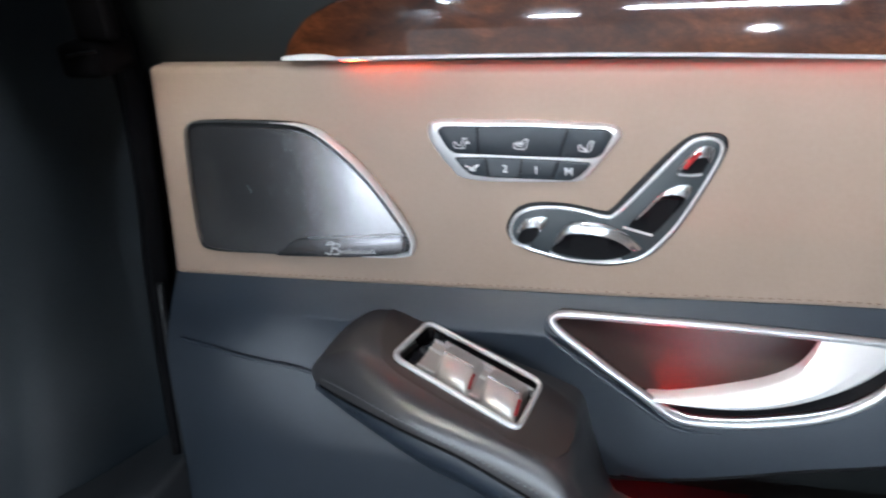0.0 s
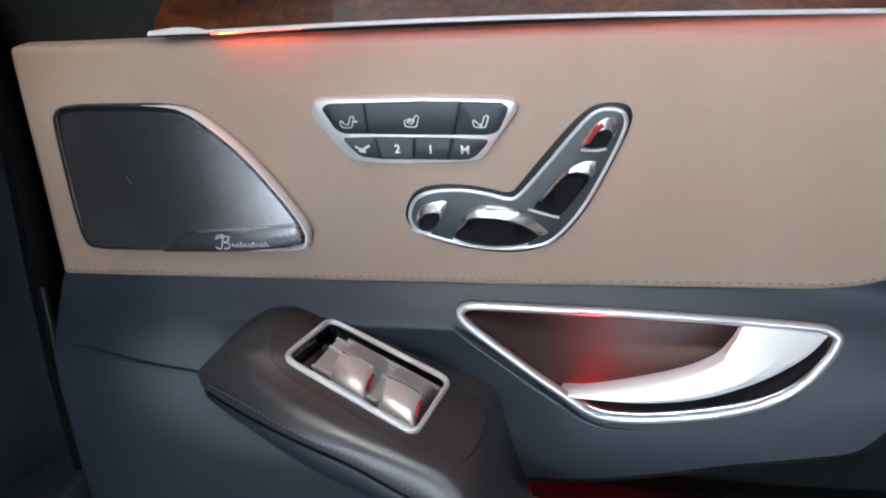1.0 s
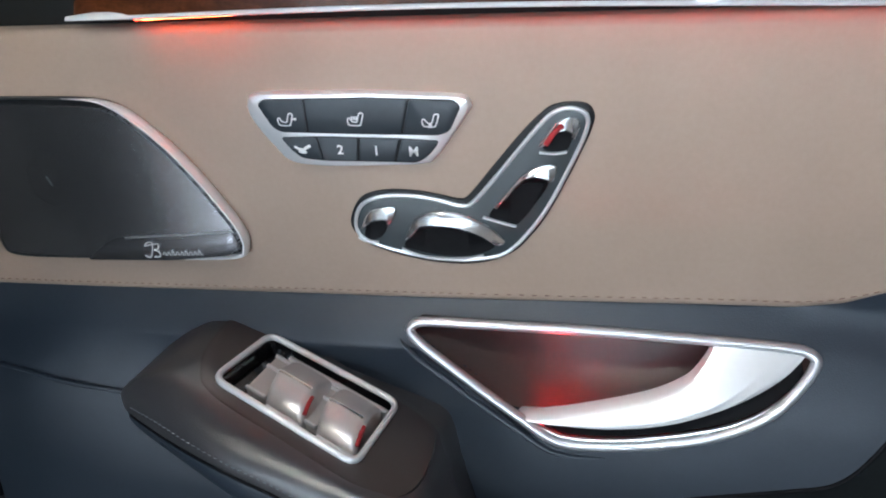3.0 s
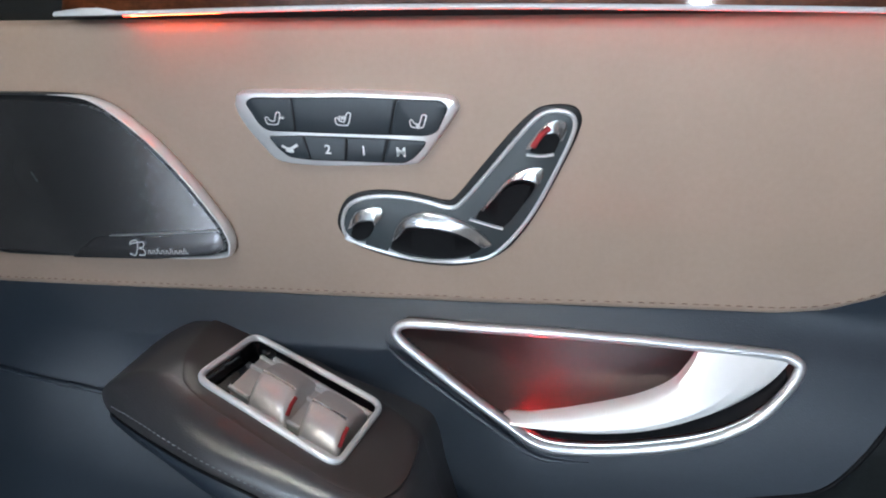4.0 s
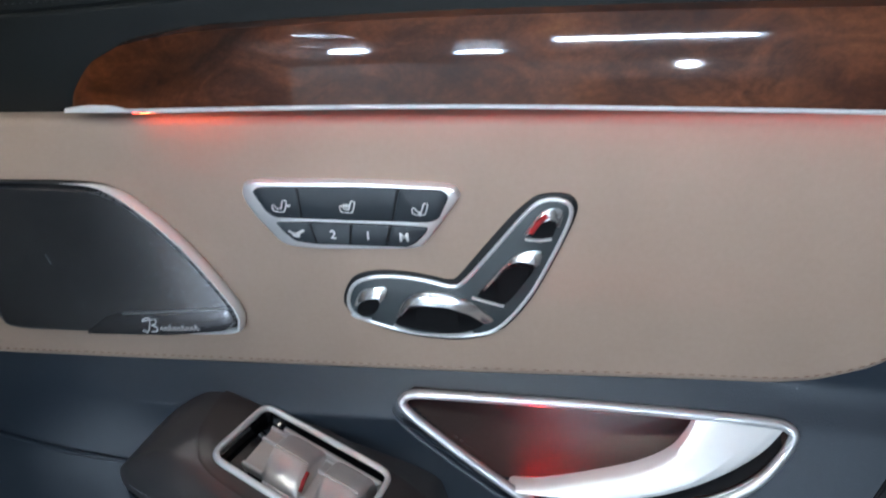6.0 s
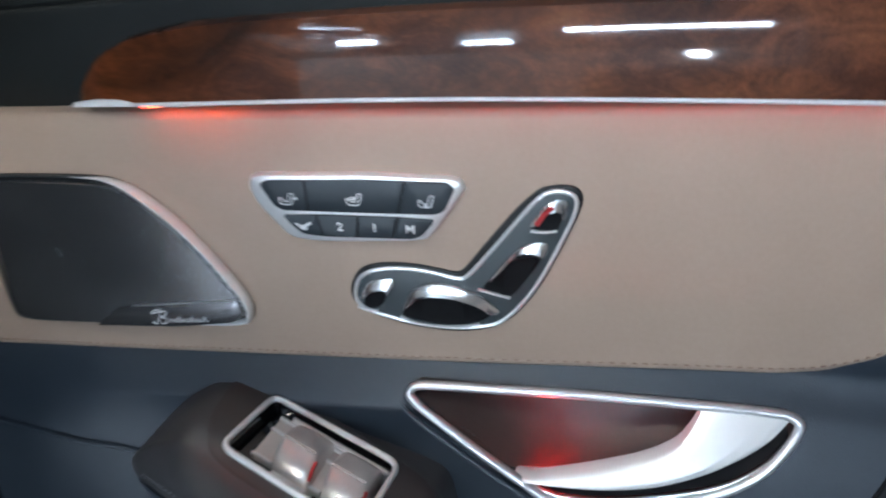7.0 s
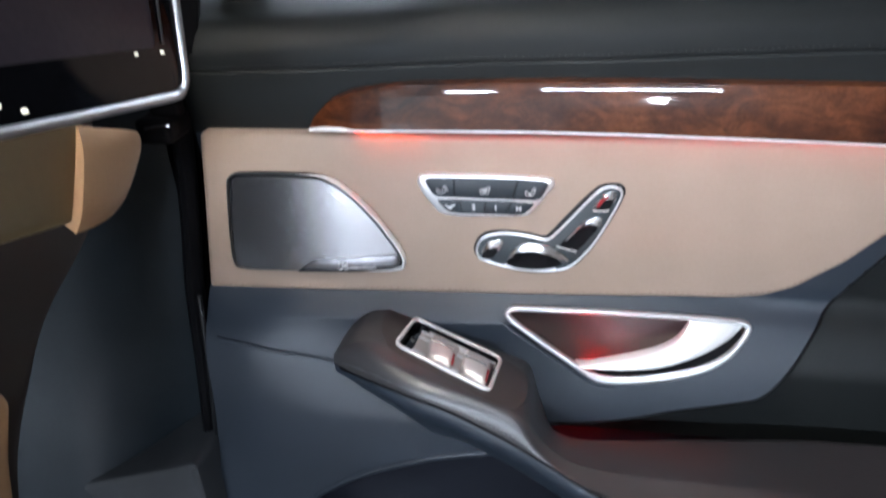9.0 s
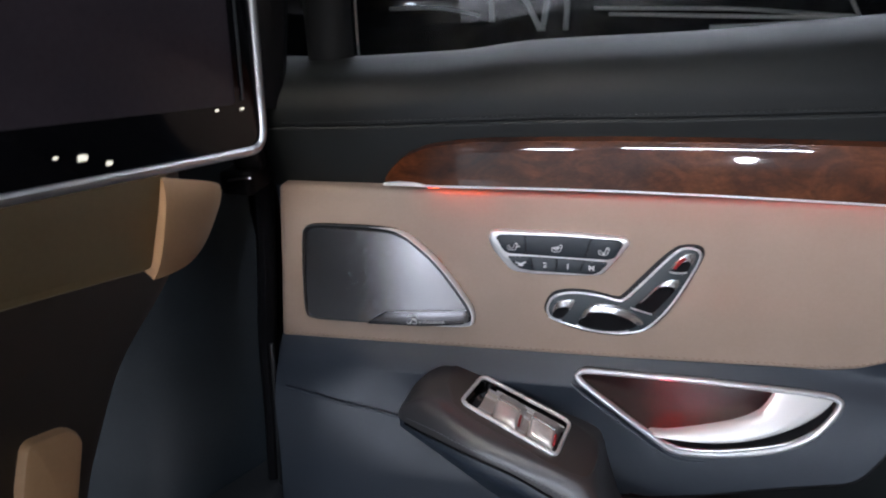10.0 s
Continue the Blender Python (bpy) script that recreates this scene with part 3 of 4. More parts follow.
def speaker():
    line = spline(SPEAKER, 6)
    plan = front(-0.0026)
    body = tagged(part("speaker", plate(line, plan, 0.0022, 0.0010, back=0.004), BLACK), "door loudspeaker with a grey perforated metal grille in tan leather", "loudspeaker")
    # perforated sheet, bowed outwards
    inner = shrink(line, 0.0014)
    lean = lambda x, z: 0.0070 - 0.056 * (z - 0.530) + 0.0040 * (1 - ((x + 0.100) / 0.075) ** 2) - 0.0015  # noqa: E731
    mid = Vector((-0.105, 0.566))
    loops = [[plan(p.x, p.y, 0.0022) for p in inner], [plan(p.x, p.y, -0.0004) for p in shrink(inner, 0.0008)]]
    bowed = shrink(inner, 0.002)
    for k in (1.0, 0.97, 0.9, 0.8, 0.7, 0.6, 0.5, 0.4, 0.3, 0.2, 0.1, 0.03):
        loops.append([plan(q.x, q.y, lean(q.x, q.y)) for q in (mid + (p - mid) * k for p in bowed)])
    sub(part("grille", rings(bmesh.new(), loops), GRILLE, None, "grey perforated metal grille"), body)
    # bright rim, strongest on the sloping side
    rim = [Vector((p.x, -0.0060, p.y)) for p in line]
    first, last = 20, 82
    sub(part("rim", tube(rim[first:last], 0.0014, 0.0036, n=10, taper=0.2), LEVER, None, "bright metal rim"), body)
    sub(part("rim", tube(rim, 0.0007, 0.0010, closed=True, n=6), GUN, None, "dark metal rim"), body)
    # cone seen faintly through the sheet
    ring = bmesh.new()
    loops = []
    for r, h in ((0.0128, 0.0000), (0.0134, 0.00005), (0.0140, 0.0000)):
        loops.append([plan(-0.1275 + r * math.cos(a), 0.5695 + r * math.sin(a), h + lean(-0.1275 + r * math.cos(a), 0.5695 + r * math.sin(a)) + 0.0001) for a in steps(0, 2 * math.pi, 40)[:-1]])
    sub(part("cone_ring", rings(ring, loops, cap_last=False), GRILLE, None, "faint round outline of the cone"), body)
    tick = [plan(x, z, lean(x, z) + 0.0003) for x, z in ((-0.1290, 0.5718), (-0.1279, 0.5693), (-0.1269, 0.5668))]
    sub(part("cone_mark", tube(tick, 0.0003, 0.0003, n=6), GUN, None, "small grey mark on the cone"), body)
    # name plate along the bottom
    tag = rounded([(-0.1180, 0.5265), (-0.1010, 0.5392), (-0.0330, 0.5452), (-0.0312, 0.5370), (-0.0370, 0.5322), (-0.0690, 0.5288)], 0.003, 4)
    sub(part("name_plate", plate(tag, lambda u, v, h: plan(u, v, h + lean(u, v)), 0.0006, 0.0004), NAMEPLATE, None, "smooth dark name plate"), body)
    top = [plan(x, z, lean(x, z) + 0.0008) for x, z in ((-0.0920, 0.5406), (-0.0800, 0.5416), (-0.0335, 0.5456))]
    sub(part("plate_edge", tube(rounded_line(top), 0.0003, 0.0003, n=6), SATIN, None, "fine bright edge of the name plate"), body)
    # the maker's script as plain strokes
    swirl = [plan(-0.0775 + x, 0.5345 + z, lean(-0.0775 + x, 0.5345 + z) + 0.0010) for x, z in spline2([(-0.0050, -0.0030), (-0.0022, -0.0040), (-0.0004, 0.0000), (0.0004, 0.0042), (-0.0024, 0.0040), (-0.0040, 0.0022), (-0.0010, 0.0030), (0.0036, 0.0036), (0.0030, 0.0010), (0.0006, 0.0002), (0.0034, -0.0008), (0.0030, -0.0034), (0.0000, -0.0036)])]
    sub(part("mark", tube(swirl, 0.00030, 0.0003, n=6), WHITE, None, "white scroll mark"), body)
    for k in range(9):
        x = -0.0722 + k * 0.0024
        bar = [plan(x + d, 0.5330 + (x + 0.0725) * 0.04 + s, lean(x + d, 0.533 + s) + 0.0010) for d, s in ((0.0, -0.0010), (0.0004, 0.0008 + (0.0010 if k in (2, 5, 8) else 0.0)), (0.0011, 0.0006), (0.0014, -0.0010), (0.0022, -0.0009))]
        sub(part("mark", tube(bar, 0.00022, 0.0003, n=6), WHITE, None, "white stroke of unreadable script"), body)


def rounded_line(points):
    return spline([tuple(p) for p in points], 3, False)


speaker()


def seat_icon(kind, cx, cz, plan, s=1.0):
    """White outlined seat symbols, and what each one adds."""
    def stroke(pts, r, closed=False):
        line = [plan(cx + x * s, cz + z * s, 0.0003) for x, z in pts]
        return tube(line, r * s, 0.00018, closed=closed, n=6)
    seat = [(-0.0038, 0.0004), (-0.0037, -0.0014), (-0.0028, -0.0024), (0.0010, -0.0025), (0.0020, -0.0018), (0.0033, 0.0022), (0.0030, 0.0030), (0.0020, 0.0030), (0.0013, 0.0022), (0.0004, -0.0006), (-0.0004, -0.0010), (-0.0020, -0.0006), (-0.0027, 0.0007)]
    outline = stroke([(p.x, p.y) for p in spline(seat, 3)], 0.00030, True)
    if kind == "slide":
        return merge(outline, stroke([(0.0026, 0.0006), (0.0050, 0.0006)], 0.00045), stroke([(0.0044, 0.0000), (0.0044, 0.0012)], 0.00040))
    if kind == "heat":
        return merge(outline, *[stroke([(x, 0.0000), (x + 0.0003, 0.0008), (x, 0.0016)], 0.00038) for x in (-0.0020, -0.0010, 0.0000)])
    if kind == "vent":
        return merge(outline, stroke([(-0.0012, -0.0020), (0.0004, -0.0020)], 0.0007), stroke([(-0.0004, -0.0010), (-0.0004, -0.0030)], 0.0006))
    return merge(stroke([(-0.0038, 0.0010), (-0.0016, -0.0002), (0.0008, -0.0004)], 0.0006), stroke([(0.0000, -0.0006), (0.0016, 0.0004), (0.0038, 0.0016)], 0.0007), stroke([(-0.0020, -0.0010), (0.0000, -0.0016), (0.0016, -0.0014)], 0.0007))


MODULE = [(-0.0142, 0.6092), (-0.0092, 0.6133), (0.0180, 0.6140), (0.0422, 0.6144), (0.0640, 0.6139), (0.0825, 0.6129), (0.0863, 0.6090), (0.0853, 0.6060), (0.0756, 0.5923), (0.0700, 0.5852), (0.0641, 0.5823), (0.0397, 0.5806), (0.0165, 0.5800), (0.0025, 0.5818), (-0.0045, 0.5888), (-0.0108, 0.5973), (-0.0140, 0.6040)]


def seat_buttons():
    plan = front(-0.0026)
    line = spline(MODULE, 6)
    body = tagged(part("seat_button_panel", plate(line, plan, 0.0040, 0.0022, back=0.003), SILVER), "silver-framed panel with two rows of dark seat buttons", "button panel")

    for bed in ([(-0.0090, 0.6088), (-0.0055, 0.6112), (0.0420, 0.6124), (0.0797, 0.6117), (0.0826, 0.6089), (0.0774, 0.5980), (0.0726, 0.5961), (0.0368, 0.5959), (0.0003, 0.5961), (-0.0036, 0.5987)],
                [(-0.0004, 0.5939), (0.0190, 0.5947), (0.0538, 0.5946), (0.0725, 0.5939), (0.0712, 0.5910), (0.0664, 0.5857), (0.0620, 0.5834), (0.0193, 0.5831), (0.0085, 0.5841), (0.0036, 0.5884)]):
        sub(part("bed", plate(rounded(bed, 0.0020, 4), plan, 0.0042, 0.0002), BLACK, None, "black bed of the buttons"), body)

    def button(points, r=0.0010, h=0.0046):
        return sub(part("button", plate(rounded(points, r, 4), plan, h, 0.0006), KEY, None, "slate black push button"), body)

    # upper row
    button([(-0.0088, 0.6087), (-0.0055, 0.6109), (0.0131, 0.6114), (0.0131, 0.5964), (0.0003, 0.5964), (-0.0034, 0.5987)], 0.0020)
    button([(0.0135, 0.6114), (0.0420, 0.6121), (0.0600, 0.6117), (0.0560, 0.5963), (0.0368, 0.5962), (0.0135, 0.5964)], 0.0004, 0.0044)
    button([(0.0606, 0.6117), (0.0795, 0.6113), (0.0823, 0.6089), (0.0773, 0.5982), (0.0726, 0.5965), (0.0566, 0.5963)], 0.0020, 0.0048)
    # lower row
    button([(-0.0001, 0.5936), (0.0166, 0.5943), (0.0186, 0.5834), (0.0085, 0.5844), (0.0038, 0.5884)], 0.0016)
    button([(0.0170, 0.5943), (0.0366, 0.5943), (0.0349, 0.5833), (0.0190, 0.5834)], 0.0003, 0.0044)
    button([(0.0371, 0.5943), (0.0554, 0.5942), (0.0520, 0.5834), (0.0354, 0.5833)], 0.0003, 0.0047)
    button([(0.0560, 0.5942), (0.0722, 0.5936), (0.0708, 0.5908), (0.0662, 0.5860), (0.0620, 0.5838), (0.0525, 0.5834)], 0.0014)
    face = lambda u, v, h: plan(u, v, h + 0.0046)  # noqa: E731
    for kind, x, z in (("slide", 0.0040, 0.6020), ("heat", 0.0365, 0.6026), ("vent", 0.0697, 0.6026), ("lounge", 0.0098, 0.5888)):
        sub(part("icon", seat_icon(kind, x, z, face, 1.0), WHITE, None, "white seat symbol"), body)
    for text, x in (("2", 0.0276), ("1", 0.0442), ("M", 0.0611)):
        sub(part("icon", letters(text, 0.0060, lambda u, v, h, x=x: face(u + x, v + 0.5886, h)), WHITE, None, "white character " + text, smooth=False), body)


seat_buttons()

ADJUSTER = [(0.0266, 0.5496), (0.0296, 0.5600), (0.0356, 0.5659), (0.0464, 0.5686), (0.0603, 0.5685), (0.0715, 0.5668), (0.0793, 0.5654), (0.0838, 0.5675), (0.0939, 0.5803), (0.1066, 0.5963), (0.1147, 0.6050), (0.1205, 0.6091), (0.1283, 0.6103), (0.1342, 0.6092), (0.1368, 0.6052), (0.1361, 0.5995), (0.1321, 0.5887), (0.1256, 0.5739), (0.1186, 0.5595), (0.1111, 0.5480), (0.1034, 0.5399), (0.0931, 0.5345), (0.0792, 0.5320), (0.0615, 0.5328), (0.0460, 0.5360), (0.0331, 0.5410)]
ADJUSTER_LINE = [(0.0293, 0.5498), (0.0319, 0.5588), (0.0378, 0.5636), (0.0474, 0.5660), (0.0601, 0.5661), (0.0714, 0.5644), (0.0803, 0.5625), (0.0859, 0.5646), (0.0982, 0.5793), (0.1107, 0.5954), (0.1187, 0.6046), (0.1245, 0.6076), (0.1304, 0.6073), (0.1339, 0.6046), (0.1337, 0.5983), (0.1283, 0.5842), (0.1185, 0.5631), (0.1089, 0.5485), (0.1000, 0.5396), (0.0909, 0.5363), (0.0781, 0.5346), (0.0616, 0.5353), (0.0462, 0.5383), (0.0332, 0.5429)]
# for each key: its bright hood, its black face, its bright lower lip
KEY_SHAPES = {
    "head_key": (
        [(0.1143, 0.5917), (0.1178, 0.5972), (0.1217, 0.6021), (0.1261, 0.6041), (0.1300, 0.6037), (0.1313, 0.6016), (0.1303, 0.5972), (0.1289, 0.5955), (0.1273, 0.5986), (0.1238, 0.5985), (0.1203, 0.5968), (0.1174, 0.5924)],
        [(0.1164, 0.5907), (0.1193, 0.5962), (0.1228, 0.5985), (0.1273, 0.5986), (0.1288, 0.5971), (0.1261, 0.5901), (0.1210, 0.5895)],
        [(0.1149, 0.5890), (0.1210, 0.5886), (0.1263, 0.5895)]),
    "back_key": (
        [(0.0958, 0.5634), (0.1035, 0.5739), (0.1093, 0.5799), (0.1155, 0.5828), (0.1217, 0.5831), (0.1223, 0.5800), (0.1203, 0.5757), (0.1182, 0.5764), (0.1130, 0.5778), (0.1077, 0.5758), (0.1013, 0.5679)],
        [(0.0930, 0.5590), (0.1024, 0.5709), (0.1083, 0.5759), (0.1140, 0.5773), (0.1191, 0.5759), (0.1126, 0.5639), (0.1051, 0.5547), (0.0990, 0.5564)],
        [(0.0902, 0.5576), (0.0979, 0.5555), (0.1051, 0.5538)]),
    "cushion_key": (
        [(0.0533, 0.5444), (0.0562, 0.5522), (0.0606, 0.5569), (0.0677, 0.5596), (0.0757, 0.5598), (0.0846, 0.5576), (0.0934, 0.5530), (0.0990, 0.5471), (0.0995, 0.5447), (0.0955, 0.5437), (0.0889, 0.5483), (0.0799, 0.5520), (0.0708, 0.5529), (0.0614, 0.5517), (0.0576, 0.5473)],
        [(0.0524, 0.5410), (0.0571, 0.5485), (0.0626, 0.5521), (0.0742, 0.5532), (0.0844, 0.5504), (0.0922, 0.5466), (0.0953, 0.5433), (0.0898, 0.5394), (0.0793, 0.5369), (0.0676, 0.5370), (0.0570, 0.5388)],
        [(0.0511, 0.5394), (0.0593, 0.5363), (0.0699, 0.5352), (0.0816, 0.5360), (0.0898, 0.5381)]),
    "front_key": (
        [(0.0330, 0.5500), (0.0352, 0.5559), (0.0391, 0.5593), (0.0487, 0.5605), (0.0493, 0.5568), (0.0462, 0.5524), (0.0446, 0.5546), (0.0392, 0.5540), (0.0359, 0.5515)],
        [(0.0334, 0.5468), (0.0360, 0.5518), (0.0404, 0.5540), (0.0449, 0.5544), (0.0455, 0.5515), (0.0427, 0.5462), (0.0388, 0.5437), (0.0346, 0.5439)],
        [(0.0303, 0.5444), (0.0338, 0.5425), (0.0399, 0.5421)]),
}


def seat_adjuster():
    plan = front(-0.0026)
    line = spline(ADJUSTER, 5)
    body = tagged(part("seat_adjuster", plate(line, plan, 0.0014, 0.0008, back=0.003), BLACK), "seat-shaped switch with bright keys set in tan leather", "seat adjuster")
    inner = spline(ADJUSTER_LINE, 5)
    sub(part("bright_line", tube([plan(p.x, p.y, 0.0016) for p in inner], 0.0010, 0.0010, closed=True, n=8), SILVER, None, "bright outline of a seat"), body)
    sub(part("bed", plate(shrink(inner, 0.0006), plan, 0.0018, 0.0003), SLATE, None, "dark slate bed of the keys"), body)
    for name, (hood, face, lip) in KEY_SHAPES.items():
        top = spline(hood, 4)
        # hood: falls from a high front edge back into the bed
        c = Vector((sum(p[0] for p in face) / len(face), sum(p[1] for p in face) / len(face)))
        far = max((p - c).length for p in top)
        loops = [[plan(p.x, p.y, 0.0010) for p in top]]
        for k, g in ((0.0, 0.6), (0.0004, 0.85), (0.0010, 1.0)):
            loops.append([plan(p.x, p.y, 0.0018 + 0.0055 * g * max(0.12, 1.15 - (q - c).length / far)) for p, q in zip(shrink(top, k) if k else top, top)])
        key = sub(part(name, rings(bmesh.new(), loops), KEY_METAL, None, "arched bright key with a black face"), body)
        edge = spline(face, 4)
        fall = [[plan(p.x, p.y, 0.0016) for p in edge], [plan(p.x, p.y, 0.0024 + 0.25 * max(0.0, p.y - c.y)) for p in edge], [plan(*(c + (p - c) * 0.8), 0.0022) for p in edge]]
        sub(part("key_face", rings(bmesh.new(), fall), HOLLOW, None, "glossy black hollow face"), key)
        sub(part("key_lip", tube([plan(p.x, p.y, 0.0026) for p in spline(lip, 4, False)], 0.0007, 0.0009, n=6), SILVER, None, "thin bright lip"), key)
        if name == "head_key":
            # the light line's red reflection, put on as a stripe
            sub(part("key_glint", tube([plan(x, z, 0.0060) for x, z in ((0.1178, 0.5935), (0.1208, 0.5985), (0.1245, 0.6022))], 0.0011, 0.0006, n=6), RED_GLINT, None, "red reflection drawn as a stripe on the key"), key)


seat_adjuster()


def handle():
    # bright frame lying on the lining
    rim = [Vector((p.x, lower_y(p.y) - 0.0012, p.y)) for p in shrink(handle_line, 0.0022)]
    body = keep(part("door_handle", tube(rim, 0.0024, 0.0026, closed=True, n=12), RIM, None, "silver pull lever in a bright framed cup"), door)
    # cup behind it
    line, loops = shrink(handle_line, 0.0018), []
    centre = Vector((0.150, 0.486))
    for k, d in ((1.0, -0.0005), (0.985, 0.006), (0.95, 0.016), (0.88, 0.026), (0.74, 0.034), (0.5, 0.038), (0.2, 0.039)):
        loops.append([Vector((q.x, lower_y(q.y) + d, q.y)) for q in (centre + (p - centre) * k for p in line)])
    sub(part("cup", rings(bmesh.new(), loops), CUP, None, "grey-brown moulded cup"), body)
    # lever: outer face as a sheet between its two edges, with a rolled back
    upper = spline([(0.1085, 0.4668), (0.1280, 0.4702), (0.1480, 0.4750), (0.1690, 0.4812), (0.1830, 0.4880), (0.1890, 0.4940), (0.1925, 0.4992), (0.1946, 0.5040)], 10, False)
    lower = spline([(0.1090, 0.4656), (0.1338, 0.4650), (0.1551, 0.4662), (0.1771, 0.4703), (0.1982, 0.4777), (0.2120, 0.4845), (0.2240, 0.4925), (0.2325, 0.5010)], 10, False)
    loops = []
    n = len(upper)
    for i, (a, b) in enumerate(zip(upper, lower)):
        s = i / (n - 1)
        out = 0.0030 + 0.0042 * math.sin(math.pi * min(1.0, 0.10 + 0.85 * s))
        row = []
        for k in range(17):
            t = k / 16
            p = a + (b - a) * t
            swell = out * glide([(0.0, 0.45), (0.15, 0.80), (0.35, 0.95), (0.60, 1.0), (0.70, 0.97), (0.76, 0.84), (0.86, 0.78), (1.0, 0.25)], t)[0] - 0.001
            row.append(Vector((p.x, lower_y(p.y) - swell, p.y)))
        row.append(Vector((b.x, lower_y(b.y) + 0.004, b.y - 0.0006)))
        row.append(Vector(((a.x + b.x) / 2, lower_y((a.y + b.y) / 2) + 0.007, (a.y + b.y) / 2)))
        row.append(Vector((a.x, lower_y(a.y) + 0.004, a.y)))
        loops.append(row)
    sub(part("lever", rings(bmesh.new(), loops, cap_first=True), LEVER, None, "curved satin silver lever"), body)
    # lip under the lever
    lip = spline([(0.1130, 0.4648), (0.1240, 0.4604), (0.1342, 0.4586), (0.1556, 0.4600), (0.1849, 0.4660), (0.2046, 0.4722), (0.2194, 0.4808), (0.2318, 0.4920)], 8, False)
    sub(part("lower_lip", tube([Vector((p.x, lower_y(p.y) - 0.0004, p.y)) for p in lip], 0.0008, 0.0010, n=8), SATIN, None, "bright metal lip under the lever"), body)
    floor = []
    for p, q in zip(lip, spline([(0.1100, 0.4658), (0.1230, 0.4652), (0.1338, 0.4655), (0.1551, 0.4668), (0.1800, 0.4718), (0.2010, 0.4795), (0.2186, 0.4890), (0.2310, 0.4990)], 8, False)):
        floor.append([Vector((p.x, lower_y(p.y) + 0.002, p.y)), Vector((q.x, lower_y(q.y) + 0.006, q.y))])
    sub(part("slot", rings(bmesh.new(), floor, cap_last=False, closed=False), RUBBER, None, "black slot under the lever"), body)
    # raised step in the leather round the front of the frame
    bevel = [Vector((p.x, lower_y(p.y) - 0.0002, p.y)) for p in shrink(handle_line, -0.0042) if p.x < 0.150 and p.y < 0.495]
    sub(part("bevel", tube(bevel, 0.0014, 0.0016, n=8, taper=0.2), NAVY, None, "raised dark step round the frame"), body)
    # lamp tucked behind the thin end of the lever
    spot = [Vector((x, lower_y(0.459) + 0.0112, z)) for x, z in ((0.1140, 0.4626), (0.1190, 0.4608), (0.1250, 0.4597))]
    sub(part("cup_light", tube(spot, 0.0008, n=6), CUP_RED, None, "small red cup light"), body)


handle()


def pod_z(x, y):
    return 0.4797 - 0.29 * x - 0.13 * y


# x, inner y, z; crown y, z; outer y, z
REST = [
    (-0.0440, -0.0030, 0.4925, -0.0600, 0.5003, -0.0815, 0.4790),
    (-0.0350, -0.0030, 0.4903, -0.0640, 0.4983, -0.0858, 0.4795),
    (-0.0100, -0.0080, 0.4836, -0.0735, 0.4922, -0.0942, 0.4775),
    (0.0200, -0.0180, 0.4762, -0.0850, 0.4849, -0.0998, 0.4712),
    (0.0450, -0.0280, 0.4703, -0.0930, 0.4787, -0.1045, 0.4625),
    (0.0630, -0.0360, 0.4661, -0.0960, 0.4739, -0.1087, 0.4565),
    (0.0725, -0.0430, 0.4630, -0.0990, 0.4690, -0.1120, 0.4535),
    (0.0765, -0.0480, 0.4560, -0.1000, 0.4655, -0.1135, 0.4525),
    (0.0810, -0.0530, 0.4420, -0.1020, 0.4600, -0.1155, 0.4512),
    (0.0880, -0.0600, 0.4300, -0.1050, 0.4530, -0.1180, 0.4492),
    (0.1050, -0.0660, 0.4220, -0.1100, 0.4440, -0.1255, 0.4445),
    (0.1400, -0.0620, 0.4180, -0.1080, 0.4340, -0.1390, 0.4370),
    (0.2000, -0.0540, 0.4185, -0.1080, 0.4320, -0.1550, 0.4310),
    (0.3000, -0.0480, 0.4230, -0.1100, 0.4340, -0.1600, 0.4300),
    (0.6000, -0.0480, 0.4230, -0.1100, 0.4340, -0.1600, 0.4300),
]


def rest(u):
    """The armrest's section; its front end is rounded over in plan and in height."""
    start, length = -0.034, 0.0415
    if u >= start:
        return glide(REST, u)
    s = min(1.0, (start - u) / length)
    c = math.sqrt(max(0.0, 1 - s * s))
    yi, zi, yc, zc, yo, zo = glide(REST, start)
    # plan: a straight outer side running to the tip, a rounded inner side
    tip, w, low = -0.0650, c ** 0.75, zo - 0.001 * s
    yo = yo + (tip - yo) * (0.85 * s + 0.15 * (1 - c))
    lift, dome = (start - u) * 0.29 * (1 - s), 0.05 + 0.95 * c ** 0.65
    zi = zi + (zc - zi) * 0.7 * (1 - c)
    yi = yo + (yi - yo) * (0.02 + 0.98 * w)
    yc = yo + (yc - yo) * (0.02 + 0.98 * w) + 0.010 * s * (1 - s)
    return (yi, low + (zi + lift - low) * dome, yc, low + (zc + lift - low) * dome, yo, low)


BEZEL = [(-0.0218, -0.0128), (-0.0282, -0.0612), (0.0478, -0.0855), (0.0530, -0.0345)]


